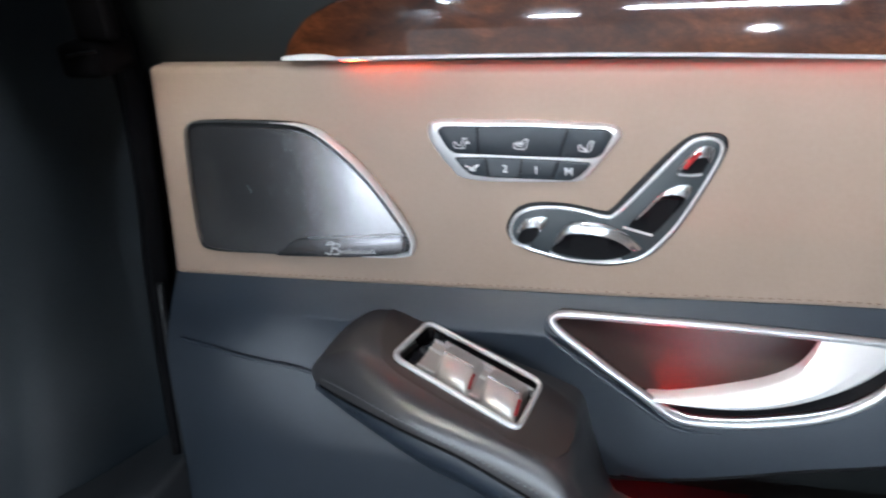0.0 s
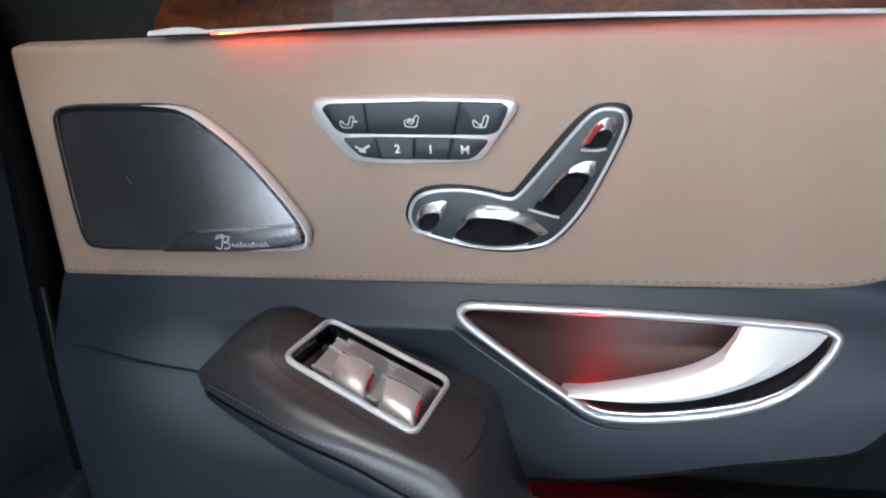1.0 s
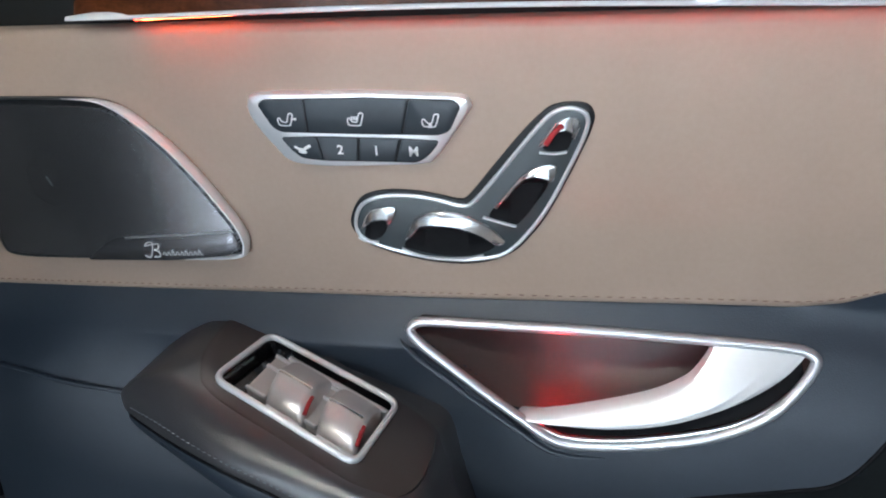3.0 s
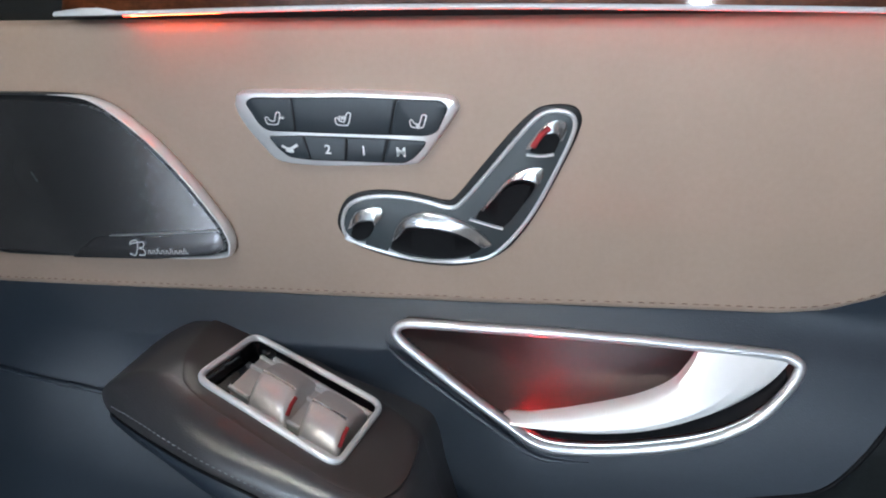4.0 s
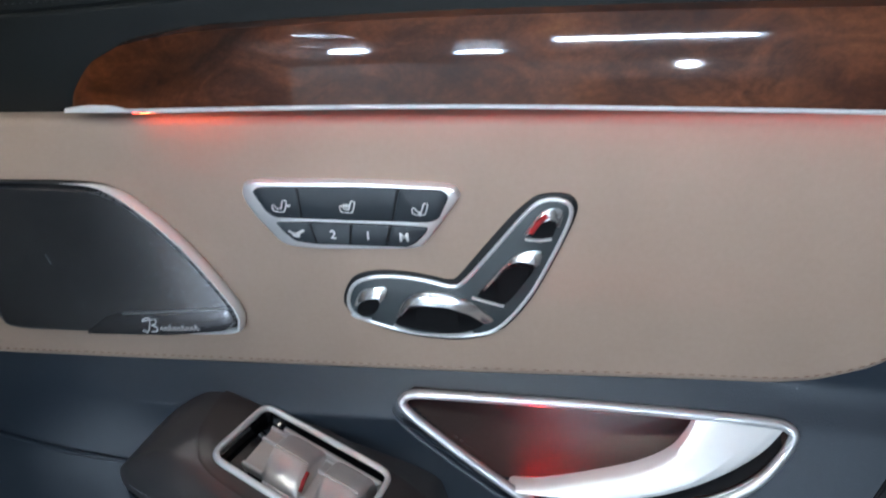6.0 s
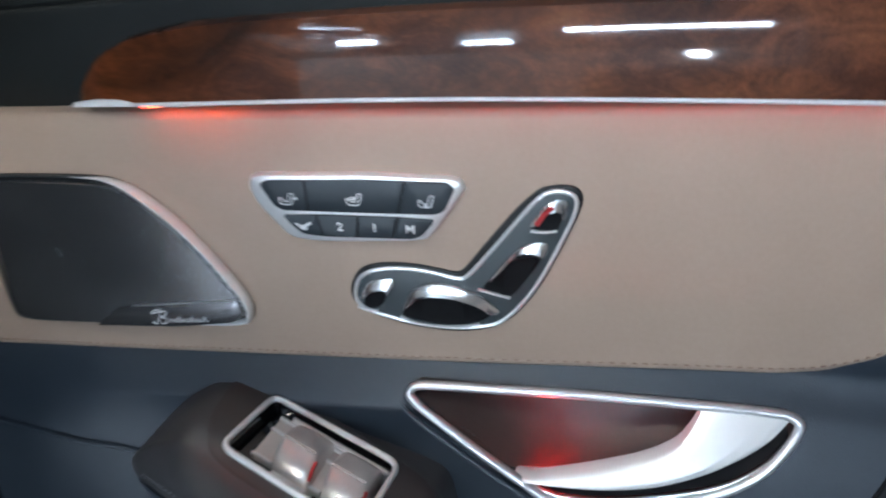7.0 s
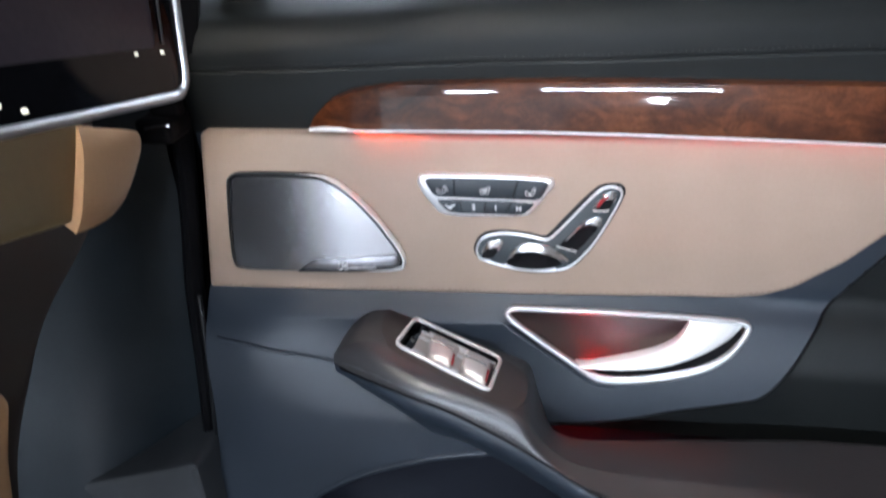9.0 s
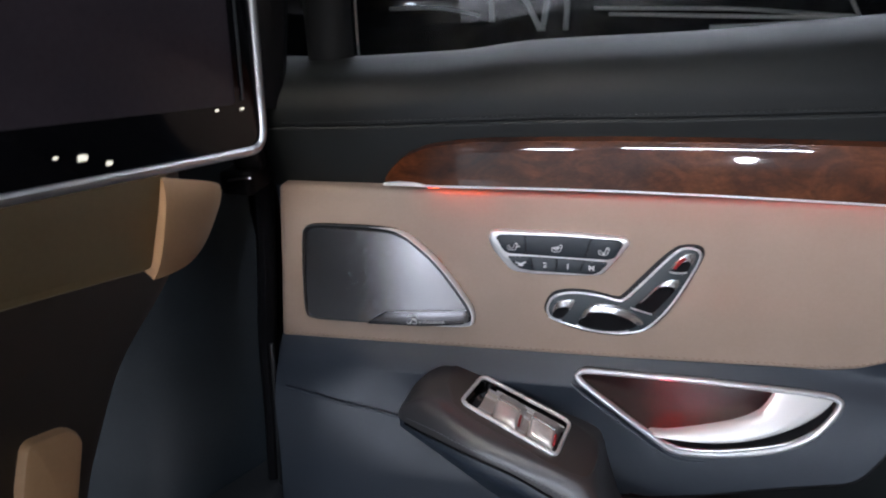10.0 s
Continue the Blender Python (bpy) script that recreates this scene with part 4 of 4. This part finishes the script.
def armrest():
    hole = shrink(rounded(BEZEL, 0.008, 5), 0.0016)

    def f(u, v):
        yi, zi, yc, zc, yo, zo = rest(u)
        if v > 0.48:
            a = (v - 0.48) / 0.14 * math.pi / 2
            return Vector((u, yc + (yo - yc) * math.sin(a), zo + (zc - zo) * math.cos(a)))
        if v > 0.12:
            k = (v - 0.12) / 0.36
            return Vector((u, yi + (yc - yi) * k, zi + (zc - zi) * k))
        y, z = glide([(0.0, 0.004, zi - 0.010), (0.08, yi + 0.003, zi - 0.003), (0.12, yi, zi)], v)
        # behind the switches the pad stands clear of the door
        y2, z2 = glide([(0.0, yi + 0.012, zi - 0.050), (0.05, yi + 0.009, zi - 0.016), (0.09, yi + 0.005, zi - 0.003), (0.12, yi, zi)], v)
        k = ease((u - 0.080) / 0.02)
        return Vector((u, y + (y2 - y) * k, z + (z2 - z) * k))

    us = [-0.034 - 0.0415 * math.sin(a) for a in steps(math.pi / 2, 0, 30)] + steps(-0.034, 0.08, 80)[1:] + steps(0.08, 0.60, 60)[1:]
    vs = steps(0, 0.12, 10) + steps(0.12, 0.48, 44)[1:] + steps(0.48, 0.62, 16)[1:]

    def cut(u, v):
        if not -0.04 < u < 0.06 or not 0.12 < v < 0.48:
            return False
        p = f(u, v)
        return inside(hole, p.x, p.y)

    body = keep(part("armrest", sheet(f, us, vs, cut), SOFT, None, "padded black leather armrest"), door)

    def g(u, v):
        yi, zi, yc, zc, yo, zo = rest(u)
        k = min(1.0, 0.22 + 0.78 * ease((u + 0.0755) / 0.075))
        prof = [(0.0, yo + 0.0030, zo - 0.0010), (0.12, yo + 0.0006, zo - 0.0060 * k), (0.3, yo + 0.0014, zo - 0.017 * k), (0.6, yo + 0.020 * k, zo - 0.045 * k), (1.0, lining_y(u, zo - 0.085 * k) + 0.002, zo - 0.085 * k)]
        y, z = glide(prof, v)
        return Vector((u, y, z))

    sub(part("underside", sheet(g, us, steps(0, 1, 16)), NAVY, None, "dark blue leather underside"), body)
    edge = [Vector((u, rest(u)[4] + 0.0012, rest(u)[5] - 0.0022)) for u in steps(-0.070, 0.60, 90)]
    sub(part("piping", tube(edge, 0.0012, n=6), RUBBER, None, "dark joint under the pad"), body)
    edge = [Vector((u, rest(u)[4] + 0.0024, rest(u)[5] - 0.0085)) for u in steps(-0.050, 0.60, 90)]
    sub(part("piping", tube(edge, 0.0016, n=6), NAVY, None, "leather welt below the joint"), body)
    stitches = bmesh.new()
    for i in range(190):
        u = -0.066 + i * 0.0030
        yi, zi, yc, zc, yo, zo = rest(u)
        q = f(u, 0.595)
        m = Matrix.Translation(q + Vector((0, -0.0003, 0.0003))) @ Matrix.Rotation(radians(14), 4, "Y") @ Matrix.Diagonal((0.0010, 0.0003, 0.0003, 1))
        bmesh.ops.create_icosphere(stitches, subdivisions=1, radius=1.0, matrix=m)
    tagged(sub(part("stitching", stitches, GREY_THREAD, None, "row of grey stitches"), body), kind="stuff")
    return f


armrest()


def window_switches():
    flat = lambda u, v, h: Vector((u, v, pod_z(u, v) + h))  # noqa: E731
    # brown plate round the switches
    outer = spline([(-0.0440, -0.0060), (-0.0432, -0.0360), (-0.0365, -0.0560), (-0.0245, -0.0690), (0.0150, -0.0830), (0.0545, -0.0945), (0.0690, -0.0890), (0.0738, -0.0690), (0.0705, -0.0440), (0.0550, -0.0325), (0.0108, -0.0188), (-0.0270, -0.0050)], 8)
    inner = rounded(BEZEL, 0.008, 6)
    inner = shrink(inner, 0.0012)

    def resample(line, n):
        lens = [0.0]
        for a, b in zip(line, line[1:] + line[:1]):
            lens.append(lens[-1] + (b - a).length)
        out, k = [], 0
        for i in range(n):
            d = lens[-1] * i / n
            while lens[k + 1] < d:
                k += 1
            t = (d - lens[k]) / max(lens[k + 1] - lens[k], 1e-9)
            out.append(line[k] + (line[(k + 1) % len(line)] - line[k]) * t)
        return out
    c = Vector((0.0135, -0.0490))

    def by_angle(line, n=120):
        fine = resample(line, 1200)
        angs = [(math.atan2(p.y - c.y, p.x - c.x), p) for p in fine]
        return [min(angs, key=lambda ap: abs(math.remainder(ap[0] - a, 2 * math.pi)))[1] for a in steps(-math.pi, math.pi, n)[:-1]]
    A, B = by_angle(outer), by_angle(inner)
    loops = [[flat(p.x, p.y, -0.002) for p in A]] + [[flat(*(p + (q - p) * k), h) for p, q in zip(A, B)] for k, h in ((0.0, -0.0003), (0.06, 0.0001), (0.15, 0.0004), (0.3, 0.0006), (1.0, 0.0010))] + [[flat(q.x, q.y, -0.003) for q in B]]
    body = tagged(part("window_switch_panel", rings(bmesh.new(), loops, cap_last=False), BROWN), "dark brown panel with two metal window switches on the armrest", "window switch")
    rim = rounded(BEZEL, 0.0085, 7)
    sub(part("frame", tube([flat(p.x, p.y, 0.0020) for p in shrink(rim, 0.0012)], 0.0016, 0.0017, closed=True, side=Vector((0.25, 0.1, 1)).normalized(), n=10), LEVER, None, "bright metal frame"), body)
    # sunk tray
    tray = [[flat(p.x, p.y, h) for p in shrink(rim, d)] for d, h in ((0.001, 0.001), (0.0022, -0.003), (0.003, -0.008), (0.006, -0.009))]
    sub(part("tray", rings(bmesh.new(), tray), GLOSS, None, "glossy black tray"), body)
    # axes of the tray: s along it, w from the door towards the cabin
    o, ds, dw = Vector((-0.0220, -0.0165)), Vector((0.0725, -0.0225)), Vector((-0.0025, -0.0440))

    def at(s, w, h):
        p = o + ds * s + dw * w
        return flat(p.x, p.y, h)
    # silver ledge along the door side of the tray
    ledge = [at(s, w, -0.0016) for s, w in ((0.20, 0.020), (0.96, 0.020), (0.96, 0.085), (0.20, 0.085))]
    sub(part("ledge", rings(bmesh.new(), [[p - Vector((0, 0, 0.005)) for p in ledge], ledge]), STEEL, None, "grey metal ledge behind the switches"), body)
    sub(part("ledge_edge", tube([at(s, 0.085, -0.0013) for s in steps(0.21, 0.95, 6)], 0.0009, n=6, side=Vector((0, 0, 1))), SILVER, None, "bright edge of the ledge"), body)
    for s0, s1 in ((0.28, 0.56), (0.65, 0.93)):
        prof = [(0.06, -0.010), (0.09, 0.0000), (0.18, 0.0036), (0.34, 0.0060), (0.46, 0.0069), (0.54, 0.0066), (0.66, 0.0050), (0.77, 0.0022), (0.85, -0.0018), (0.88, -0.0060), (0.88, -0.010)]
        fine = spline(prof[1:-1], 4, False)
        prof = [Vector(prof[0])] + fine + [Vector(prof[-1])]
        loops = []
        for s, k in ((s0, 0.0032), (s0 + 0.007, 0.0016), (s0 + 0.018, 0.0007), (s0 + 0.045, 0.0001), ((s0 + s1) / 2, -0.0002), (s1 - 0.045, 0.0001), (s1 - 0.018, 0.0007), (s1 - 0.007, 0.0016), (s1, 0.0032)):
            loops.append([at(s, p.x, p.y - k) for p in prof])
        sw = sub(part("switch", rings(bmesh.new(), loops, cap_first=True), STEEL, None, "brushed metal rocker switch"), body)
        ridge = [at(s, 0.50, 0.0066) for s in steps(s0 + 0.02, s1 - 0.02, 6)]
        sub(part("ridge", tube(ridge, 0.0008, n=6, side=Vector((0, 0, 1))), CHROME, None, "bright ridge across the switch"), sw)
        lip = [at(s, 0.868, -0.0038) for s in steps(s0 + 0.014, s1 - 0.014, 6)]
        sub(part("lip", tube(lip, 0.0011, 0.0012, n=10, side=Vector((0, 0, 1))), SILVER, None, "bright finger lip"), sw)
        # red glint on the rocker's side, put on as a solid strip
        red = [at(s1 - 0.004, w, h) for w, h in ((0.56, 0.0045), (0.67, 0.0032), (0.78, 0.0004))]
        sub(part("edge_glint", tube(red, 0.0011, 0.0008, n=6), RED_GLINT, None, "red glint drawn on the switch edge"), sw)
        # silver steps between the rockers
        base = [at(s, w, -0.0030) for s, w in ((s0 - 0.16, 0.12), (s0 - 0.012, 0.12), (s0 - 0.012, 0.80), (s0 - 0.16, 0.80))]
        bm = bmesh.new()
        rings(bm, [[p - Vector((0, 0, 0.004)) for p in base], base])
        sub(part("step", bm, STEEL, None, "grey metal step beside the switch"), body)
        for w in (0.13, 0.34, 0.79):
            line = [at(s, w, -0.0024) for s in steps(s0 - 0.16, s0 - 0.012, 4)]
            sub(part("step_edge", tube(line, 0.0011, n=6, side=Vector((0, 0, 1))), SILVER, None, "bright edge of the step"), body)


window_switches()


# ---- beside the door ----
def pillar():
    def f(u, v):
        x = -0.222 - 0.05 * max(0.0, 0.46 - v) - u * 0.34
        out = glide([(0.20, 0.115), (0.30, 0.098), (0.36, 0.082), (0.43, 0.058), (0.50, 0.040), (0.58, 0.032), (0.70, 0.028), (1.17, 0.02)], v)[0]
        return Vector((x, 0.012 - out * math.sin(min(1.0, u * 3.0) * math.pi / 2) - 0.05 * max(0.0, u - 0.33), v))
    ob = part("pillar", sheet(f, steps(0, 1, 60), steps(0.20, 0.60, 40) + steps(0.60, 1.17, 30)[1:]), PILLAR)
    tagged(ob, "dark grey-blue moulded pillar cover beside the door", "pillar", kind="structure")
    foot = [(-0.62, 0.0), (-0.207, 0.0), (-0.207, 0.3680), (-0.285, 0.340), (-0.37, 0.312), (-0.62, 0.222)]
    low = part("sill_trim", plate(rounded(foot, 0.010, 4), front(-0.068), 0.012, 0.006, back=0.09), SILL)
    tagged(low, "dark grey sill trim below the pillar", "trim", kind="structure")
    seal = [(-0.197, 0.006, 0.70), (-0.201, 0.004, 0.64), (-0.208, 0.001, 0.57), (-0.2145, -0.008, 0.50), (-0.2125, -0.024, 0.43), (-0.221, -0.032, 0.33), (-0.238, -0.038, 0.22), (-0.26, -0.040, 0.1)]
    s = part("door_seal", tube(spline(seal, 8, False), 0.008, 0.009, n=10), RUBBER)
    tagged(s, "black rubber seal along the door edge", "trim", kind="structure")
    s = part("door_seal", tube(spline([(x + 0.008, y - 0.009, z) for x, y, z in seal[3:]], 8, False), 0.0022, n=8), BLACK)
    tagged(s, "thin lip of the rubber door seal", "trim", kind="structure")
    up = [(-0.197, 0.006, 0.70), (-0.19, 0.03, 0.80), (-0.18, 0.03, 0.95), (-0.16, 0.02, 1.17)]
    s = part("trim", tube(spline(up, 6, False), 0.022, 0.02, n=10), RUBBER)
    tagged(s, "black upright trim beside the window", "trim", kind="structure")


pillar()


def belt_guide():
    top = thing("belt_guide", "small dark belt guide with a bright edge on the pillar", "belt guide", at=(-0.205, -0.012, 0.64))
    keep(part("guide_body", slab(-0.216, -0.188, -0.034, 0.000, 0.641, 0.661, 0.005), RUBBER, None), top)
    keep(part("guide_edge", tube([(-0.2060, -0.0350, 0.6545), (-0.1965, -0.0346, 0.6560), (-0.1880, -0.0320, 0.6565)], 0.0012, n=6), CHROME, None, "bright metal edge"), top)
    keep(part("guide_strap", slab(-0.205, -0.180, -0.028, -0.018, 0.660, 0.740, 0.004), RUBBER, None, "dark belt strap"), top)
    keep(part("guide_clip", tube([(-0.1862, -0.0300, 0.6910), (-0.1850, -0.0300, 0.7030), (-0.1846, -0.0290, 0.7165)], 0.0014, n=6), CHROME, None, "bright upright clip"), top)


belt_guide()


# ---- the seat in front, with its screen ----
SEAT_C = Vector((-0.0713, -0.1992, 0.7333))
SEAT_U = Vector((-0.177, -0.972, 0.156)).normalized()
SEAT_V = Vector((-0.007, 0.160, 0.987))
SEAT_V = (SEAT_V - SEAT_U * SEAT_V.dot(SEAT_U)).normalized()
SEAT_N = SEAT_V.cross(SEAT_U).normalized()
SEAT_N = SEAT_N if SEAT_N.x > 0 else -SEAT_N


def on_seat(a, b, h):
    """a: towards the middle of the car, b: up, h: out of the seat back."""
    return SEAT_C + SEAT_U * a + SEAT_V * b + SEAT_N * h


def front_seat():
    seat = thing("front_seat", "front car seat back in caramel and brown leather", "seat", at=(-0.30, -0.36, 0.0))

    def board(name, points, r, h, thick, edge, mat, label, back=0.05):
        keep(part(name, plate(rounded(points, r, 6), lambda a, b, k: on_seat(a, b, h + k), thick, edge, back=back), mat, None, label), seat)
    # shell extended at its side, top and depth to shade the pillar
    board("back_shell", [(-0.072, 0.02), (-0.070, -0.070), (-0.050, -0.098), (-0.008, -0.134), (0.024, -0.196), (0.050, -0.33), (0.50, -0.33), (0.50, 0.41), (-0.072, 0.41)], 0.02, -0.145, 0.020, 0.010, SHELL, "dark brown back shell", 0.13)
    keep(part("seat_base", slab(-0.98, -0.54, -0.72, -0.24, 0.0, 0.24, 0.04), SHELL, None, "dark brown seat base"), seat)
    # panel and pocket carry the shaded tone, the wings the lit tone
    board("back_panel", [(-0.008, 0.010), (-0.009, -0.024), (0.008, -0.0645), (0.060, -0.0615), (0.50, -0.040), (0.50, 0.010)], 0.005, -0.090, 0.020, 0.006, CARAMEL_SHADED, "caramel leather panel in shaded tone below the screen", 0.07)

    def wing(s, k):
        """The padded edge of the seat back, turning forwards round its side."""
        top, low = -0.0235 - 0.0130 * s, -0.0640 + 0.004 * s * s
        a = -0.008 - 0.056 * s + 0.024 * k * (0.55 + 0.45 * s)
        return on_seat(a, top + (low - top) * k, -0.0725 - 0.010 * max(s, 0.0) ** 1.3 - 0.022 * max(s, 0.0) ** 5 - 0.004 * (2 * k - 1) ** 4)
    pad = sheet(wing, [-0.12, -0.06] + steps(0, 1, 14), steps(0, 1, 14))
    bmesh.ops.solidify(pad, geom=pad.faces[:], thickness=0.008)
    keep(part("side_wing", pad, CARAMEL, None, "caramel leather side wing in lit tone"), seat)
    board("lower_pocket", [(0.068, -0.176), (0.50, -0.165), (0.50, -0.42), (0.090, -0.42)], 0.010, -0.135, 0.014, 0.005, CARAMEL_SHADED, "caramel leather map pocket in shaded tone", 0.045)
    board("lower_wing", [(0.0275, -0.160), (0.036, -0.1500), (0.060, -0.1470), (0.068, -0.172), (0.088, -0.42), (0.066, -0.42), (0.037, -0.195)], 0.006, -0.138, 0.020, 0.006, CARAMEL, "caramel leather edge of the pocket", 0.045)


front_seat()


def screen():
    c, n, at = SEAT_C, SEAT_N, on_seat
    body = thing("seat_screen", "dark glossy entertainment screen with a chrome edge on the seat back", "screen", at=tuple(c + n * -0.02))
    W, H = 0.275, 0.185
    box = rounded([(0, 0), (W, 0), (W, H), (0, H)], 0.010, 6)
    keep(part("housing", plate(box, lambda a, b, h: at(a, b, h - 0.022), 0.020, 0.003), BLACK, None, "black housing"), body)
    keep(part("chrome_edge", tube([at(p.x, p.y, -0.0010) for p in box], 0.0022, 0.0026, closed=True, side=n, n=10), SATIN, None, "chrome edge round the screen"), body)
    keep(part("cover_glass", plate(shrink(box, 0.0016), lambda a, b, h: at(a, b, h - 0.003), 0.0030, 0.0006), COVER, None, "glossy black cover glass"), body)
    pic = rounded([(0.0165, 0.0205), (W - 0.0165, 0.0205), (W - 0.0165, H - 0.016), (0.0165, H - 0.016)], 0.002, 3)
    keep(part("picture_area", plate(pic, lambda a, b, h: at(a, b, h), 0.0004, 0.0002), SCREEN, None, "faintly brown switched-off picture area"), body)
    line = [at(0.0120, b, 0.0006) for b in steps(0.022, H - 0.016, 12)]
    keep(part("side_line", tube(line, 0.0006, 0.0004, side=n, n=6), GUN, None, "grey line beside the picture"), body)
    # three lit key symbols, then two reflections put in as glowing spots
    for a, b, s in ((0.0920, 0.0087, 0.65), (0.0820, 0.0055, 0.45), (0.1018, 0.0100, 0.30), (0.0275, 0.0190, 0.32), (0.0128, 0.0185, 0.36)):
        key = rounded([(a - 0.0028 * s, b - 0.0016 * s), (a + 0.0028 * s, b - 0.0016 * s), (a + 0.0028 * s, b + 0.0018 * s), (a - 0.0028 * s, b + 0.0018 * s)], 0.0008, 3)
        keep(part("lit_spot", plate(key, lambda p, q, h: at(p, q, h), 0.0004, 0.0001), LIT, None, "small glowing spot for key symbols and reflections"), body)


screen()


# ---- outside ----
def tube_lamp(m, length, light=TUBE):
    top = thing("tube_lamp", "white tube lamp under the hall ceiling", "lamp", group="hall lamps")
    half = length / 2
    part("tube", tube([(-half, 0, 0), (half, 0, 0)], 0.035, n=10), light, top)
    part("holder", slab(-half, half, -0.06, 0.06, 0.04, 0.10, 0.01), LINER, top)
    top.matrix_basis = m
    return top


def spotlight():
    top = thing("spotlight", "bright white spotlight hanging from the hall ceiling", "lamp", at=(0.85, -5.5, 1.27))
    lens = bmesh.new()
    bmesh.ops.create_icosphere(lens, subdivisions=2, radius=0.07, matrix=Matrix.Translation((0.85, -5.46, 1.27)))
    keep(part("lens", lens, SPOT, None, "glaring white lens"), top)
    keep(part("housing", slab(0.78, 0.92, -5.62, -5.52, 1.20, 1.34, 0.02), BLACK, None, "black housing"), top)
    keep(part("rod", tube([(0.85, -5.57, 1.32), (0.85, -5.57, 2.21)], 0.012, side=Vector((1, 0, 0))), BLACK, None, "black rod"), top)


def warm_fill_lamp():
    # unseen lamp, added for warm light from above; placed by its effect
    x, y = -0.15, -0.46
    top = thing("warm_fill_lamp", "unseen small warm lamp added in the headliner", "lamp", at=(x, y, 1.17))
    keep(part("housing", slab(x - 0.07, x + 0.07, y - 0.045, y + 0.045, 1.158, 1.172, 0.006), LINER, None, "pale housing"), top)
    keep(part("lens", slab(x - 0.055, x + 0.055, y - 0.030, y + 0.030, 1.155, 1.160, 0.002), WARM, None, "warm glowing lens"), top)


warm_fill_lamp()


def parked_car():
    """The flank of the car standing alongside, seen over the window sill."""
    car = thing("parked_car", "dark glossy car parked alongside with bright lines", "car", at=(0.0, 1.6, -0.40))

    def f(u, v):
        y, z = glide([(0, 1.24, -0.15), (0.3, 1.13, 0.10), (0.5, 1.115, 0.40), (0.7, 1.12, 0.70), (0.85, 1.22, 0.85), (1.0, 1.45, 1.0)], v)
        return Vector((u, y, z))
    keep(part("body", sheet(f, steps(-2.4, 2.2, 40), steps(0, 1, 40)), GLOSS, None, "dark glossy flank"), car)
    # pale bars lying along and across the flank
    for line in ([(-0.03, 0.640), (0.225, 0.633), (0.36, 0.622), (0.468, 0.612)], [(0.0, 0.628), (0.25, 0.618), (0.46, 0.609)], [(0.20, 0.598), (0.36, 0.603), (0.468, 0.611)], [(0.468, 0.612), (0.44, 0.66)], [(-0.48, 0.650), (-0.36, 0.648), (-0.275, 0.632)]):
        keep(part("flank_line", tube([Vector((x, 1.10, z)) for x, z in spline2(line)], 0.0040, n=6), LEVER, None, "bright line along the flank"), car)
    for x0, z0, x1, z1 in ((-0.246, 0.618, -0.248, 0.70), (-0.142, 0.598, -0.190, 0.70), (-0.138, 0.598, -0.118, 0.70), (-0.088, 0.598, -0.082, 0.70)):
        keep(part("flank_post", tube([Vector((x0, 1.098, z0)), Vector((x1, 1.098, z1))], 0.006, n=6), LEVER, None, "bright upright bar on the flank"), car)
    for x in (-1.6, 1.5):
        wheel = bmesh.new()
        bmesh.ops.create_cone(wheel, cap_ends=True, segments=32, radius1=0.33, radius2=0.33, depth=0.22, matrix=Matrix.Translation((x, 1.26, -0.07)) @ Matrix.Rotation(radians(90), 4, "X"))
        keep(part("wheel", wheel, RUBBER, None, "black tyre"), car)


parked_car()


def hall():
    tagged(part("ground", slab(-16, 16, -16, 12, -0.42, -0.40), LINER), "grey hall floor around the car", "ground", kind="structure")
    tagged(part("backdrop", slab(-16, 16, -16, 12, 2.20, 2.25), SHELF), "dark hall ceiling above the car", "backdrop", kind="structure")
    # wall_3 is out of view and pale, to bounce soft light at the car
    for name, box in (("wall_1", (-16.1, -16, -16, 12, -0.4, 2.20)), ("wall_2", (16, 16.1, -16, 12, -0.4, 2.20)), ("wall_3", (-16, 16, -11.1, -11, -0.4, 2.20)), ("wall_4", (-16, 16, 12, 12.1, -0.4, 2.20))):
        tagged(part(name, slab(*box), LINER if name == "wall_3" else SHELF), "plain hall wall far from the car", "wall", kind="structure")
    for x, y, length in ((0.65, -6.2, 1.7), (-2.7, -6.8, 0.8), (-1.1, -7.4, 0.5), (-4.6, -9.0, 1.6)):
        tube_lamp(pose(x, y, 2.10), length)
    # unseen lamp, added to brighten the lines on the parked car
    tube_lamp(pose(0.2, 1.9, 2.10), 2.4, FILL_TUBE)
    spotlight()


hall()
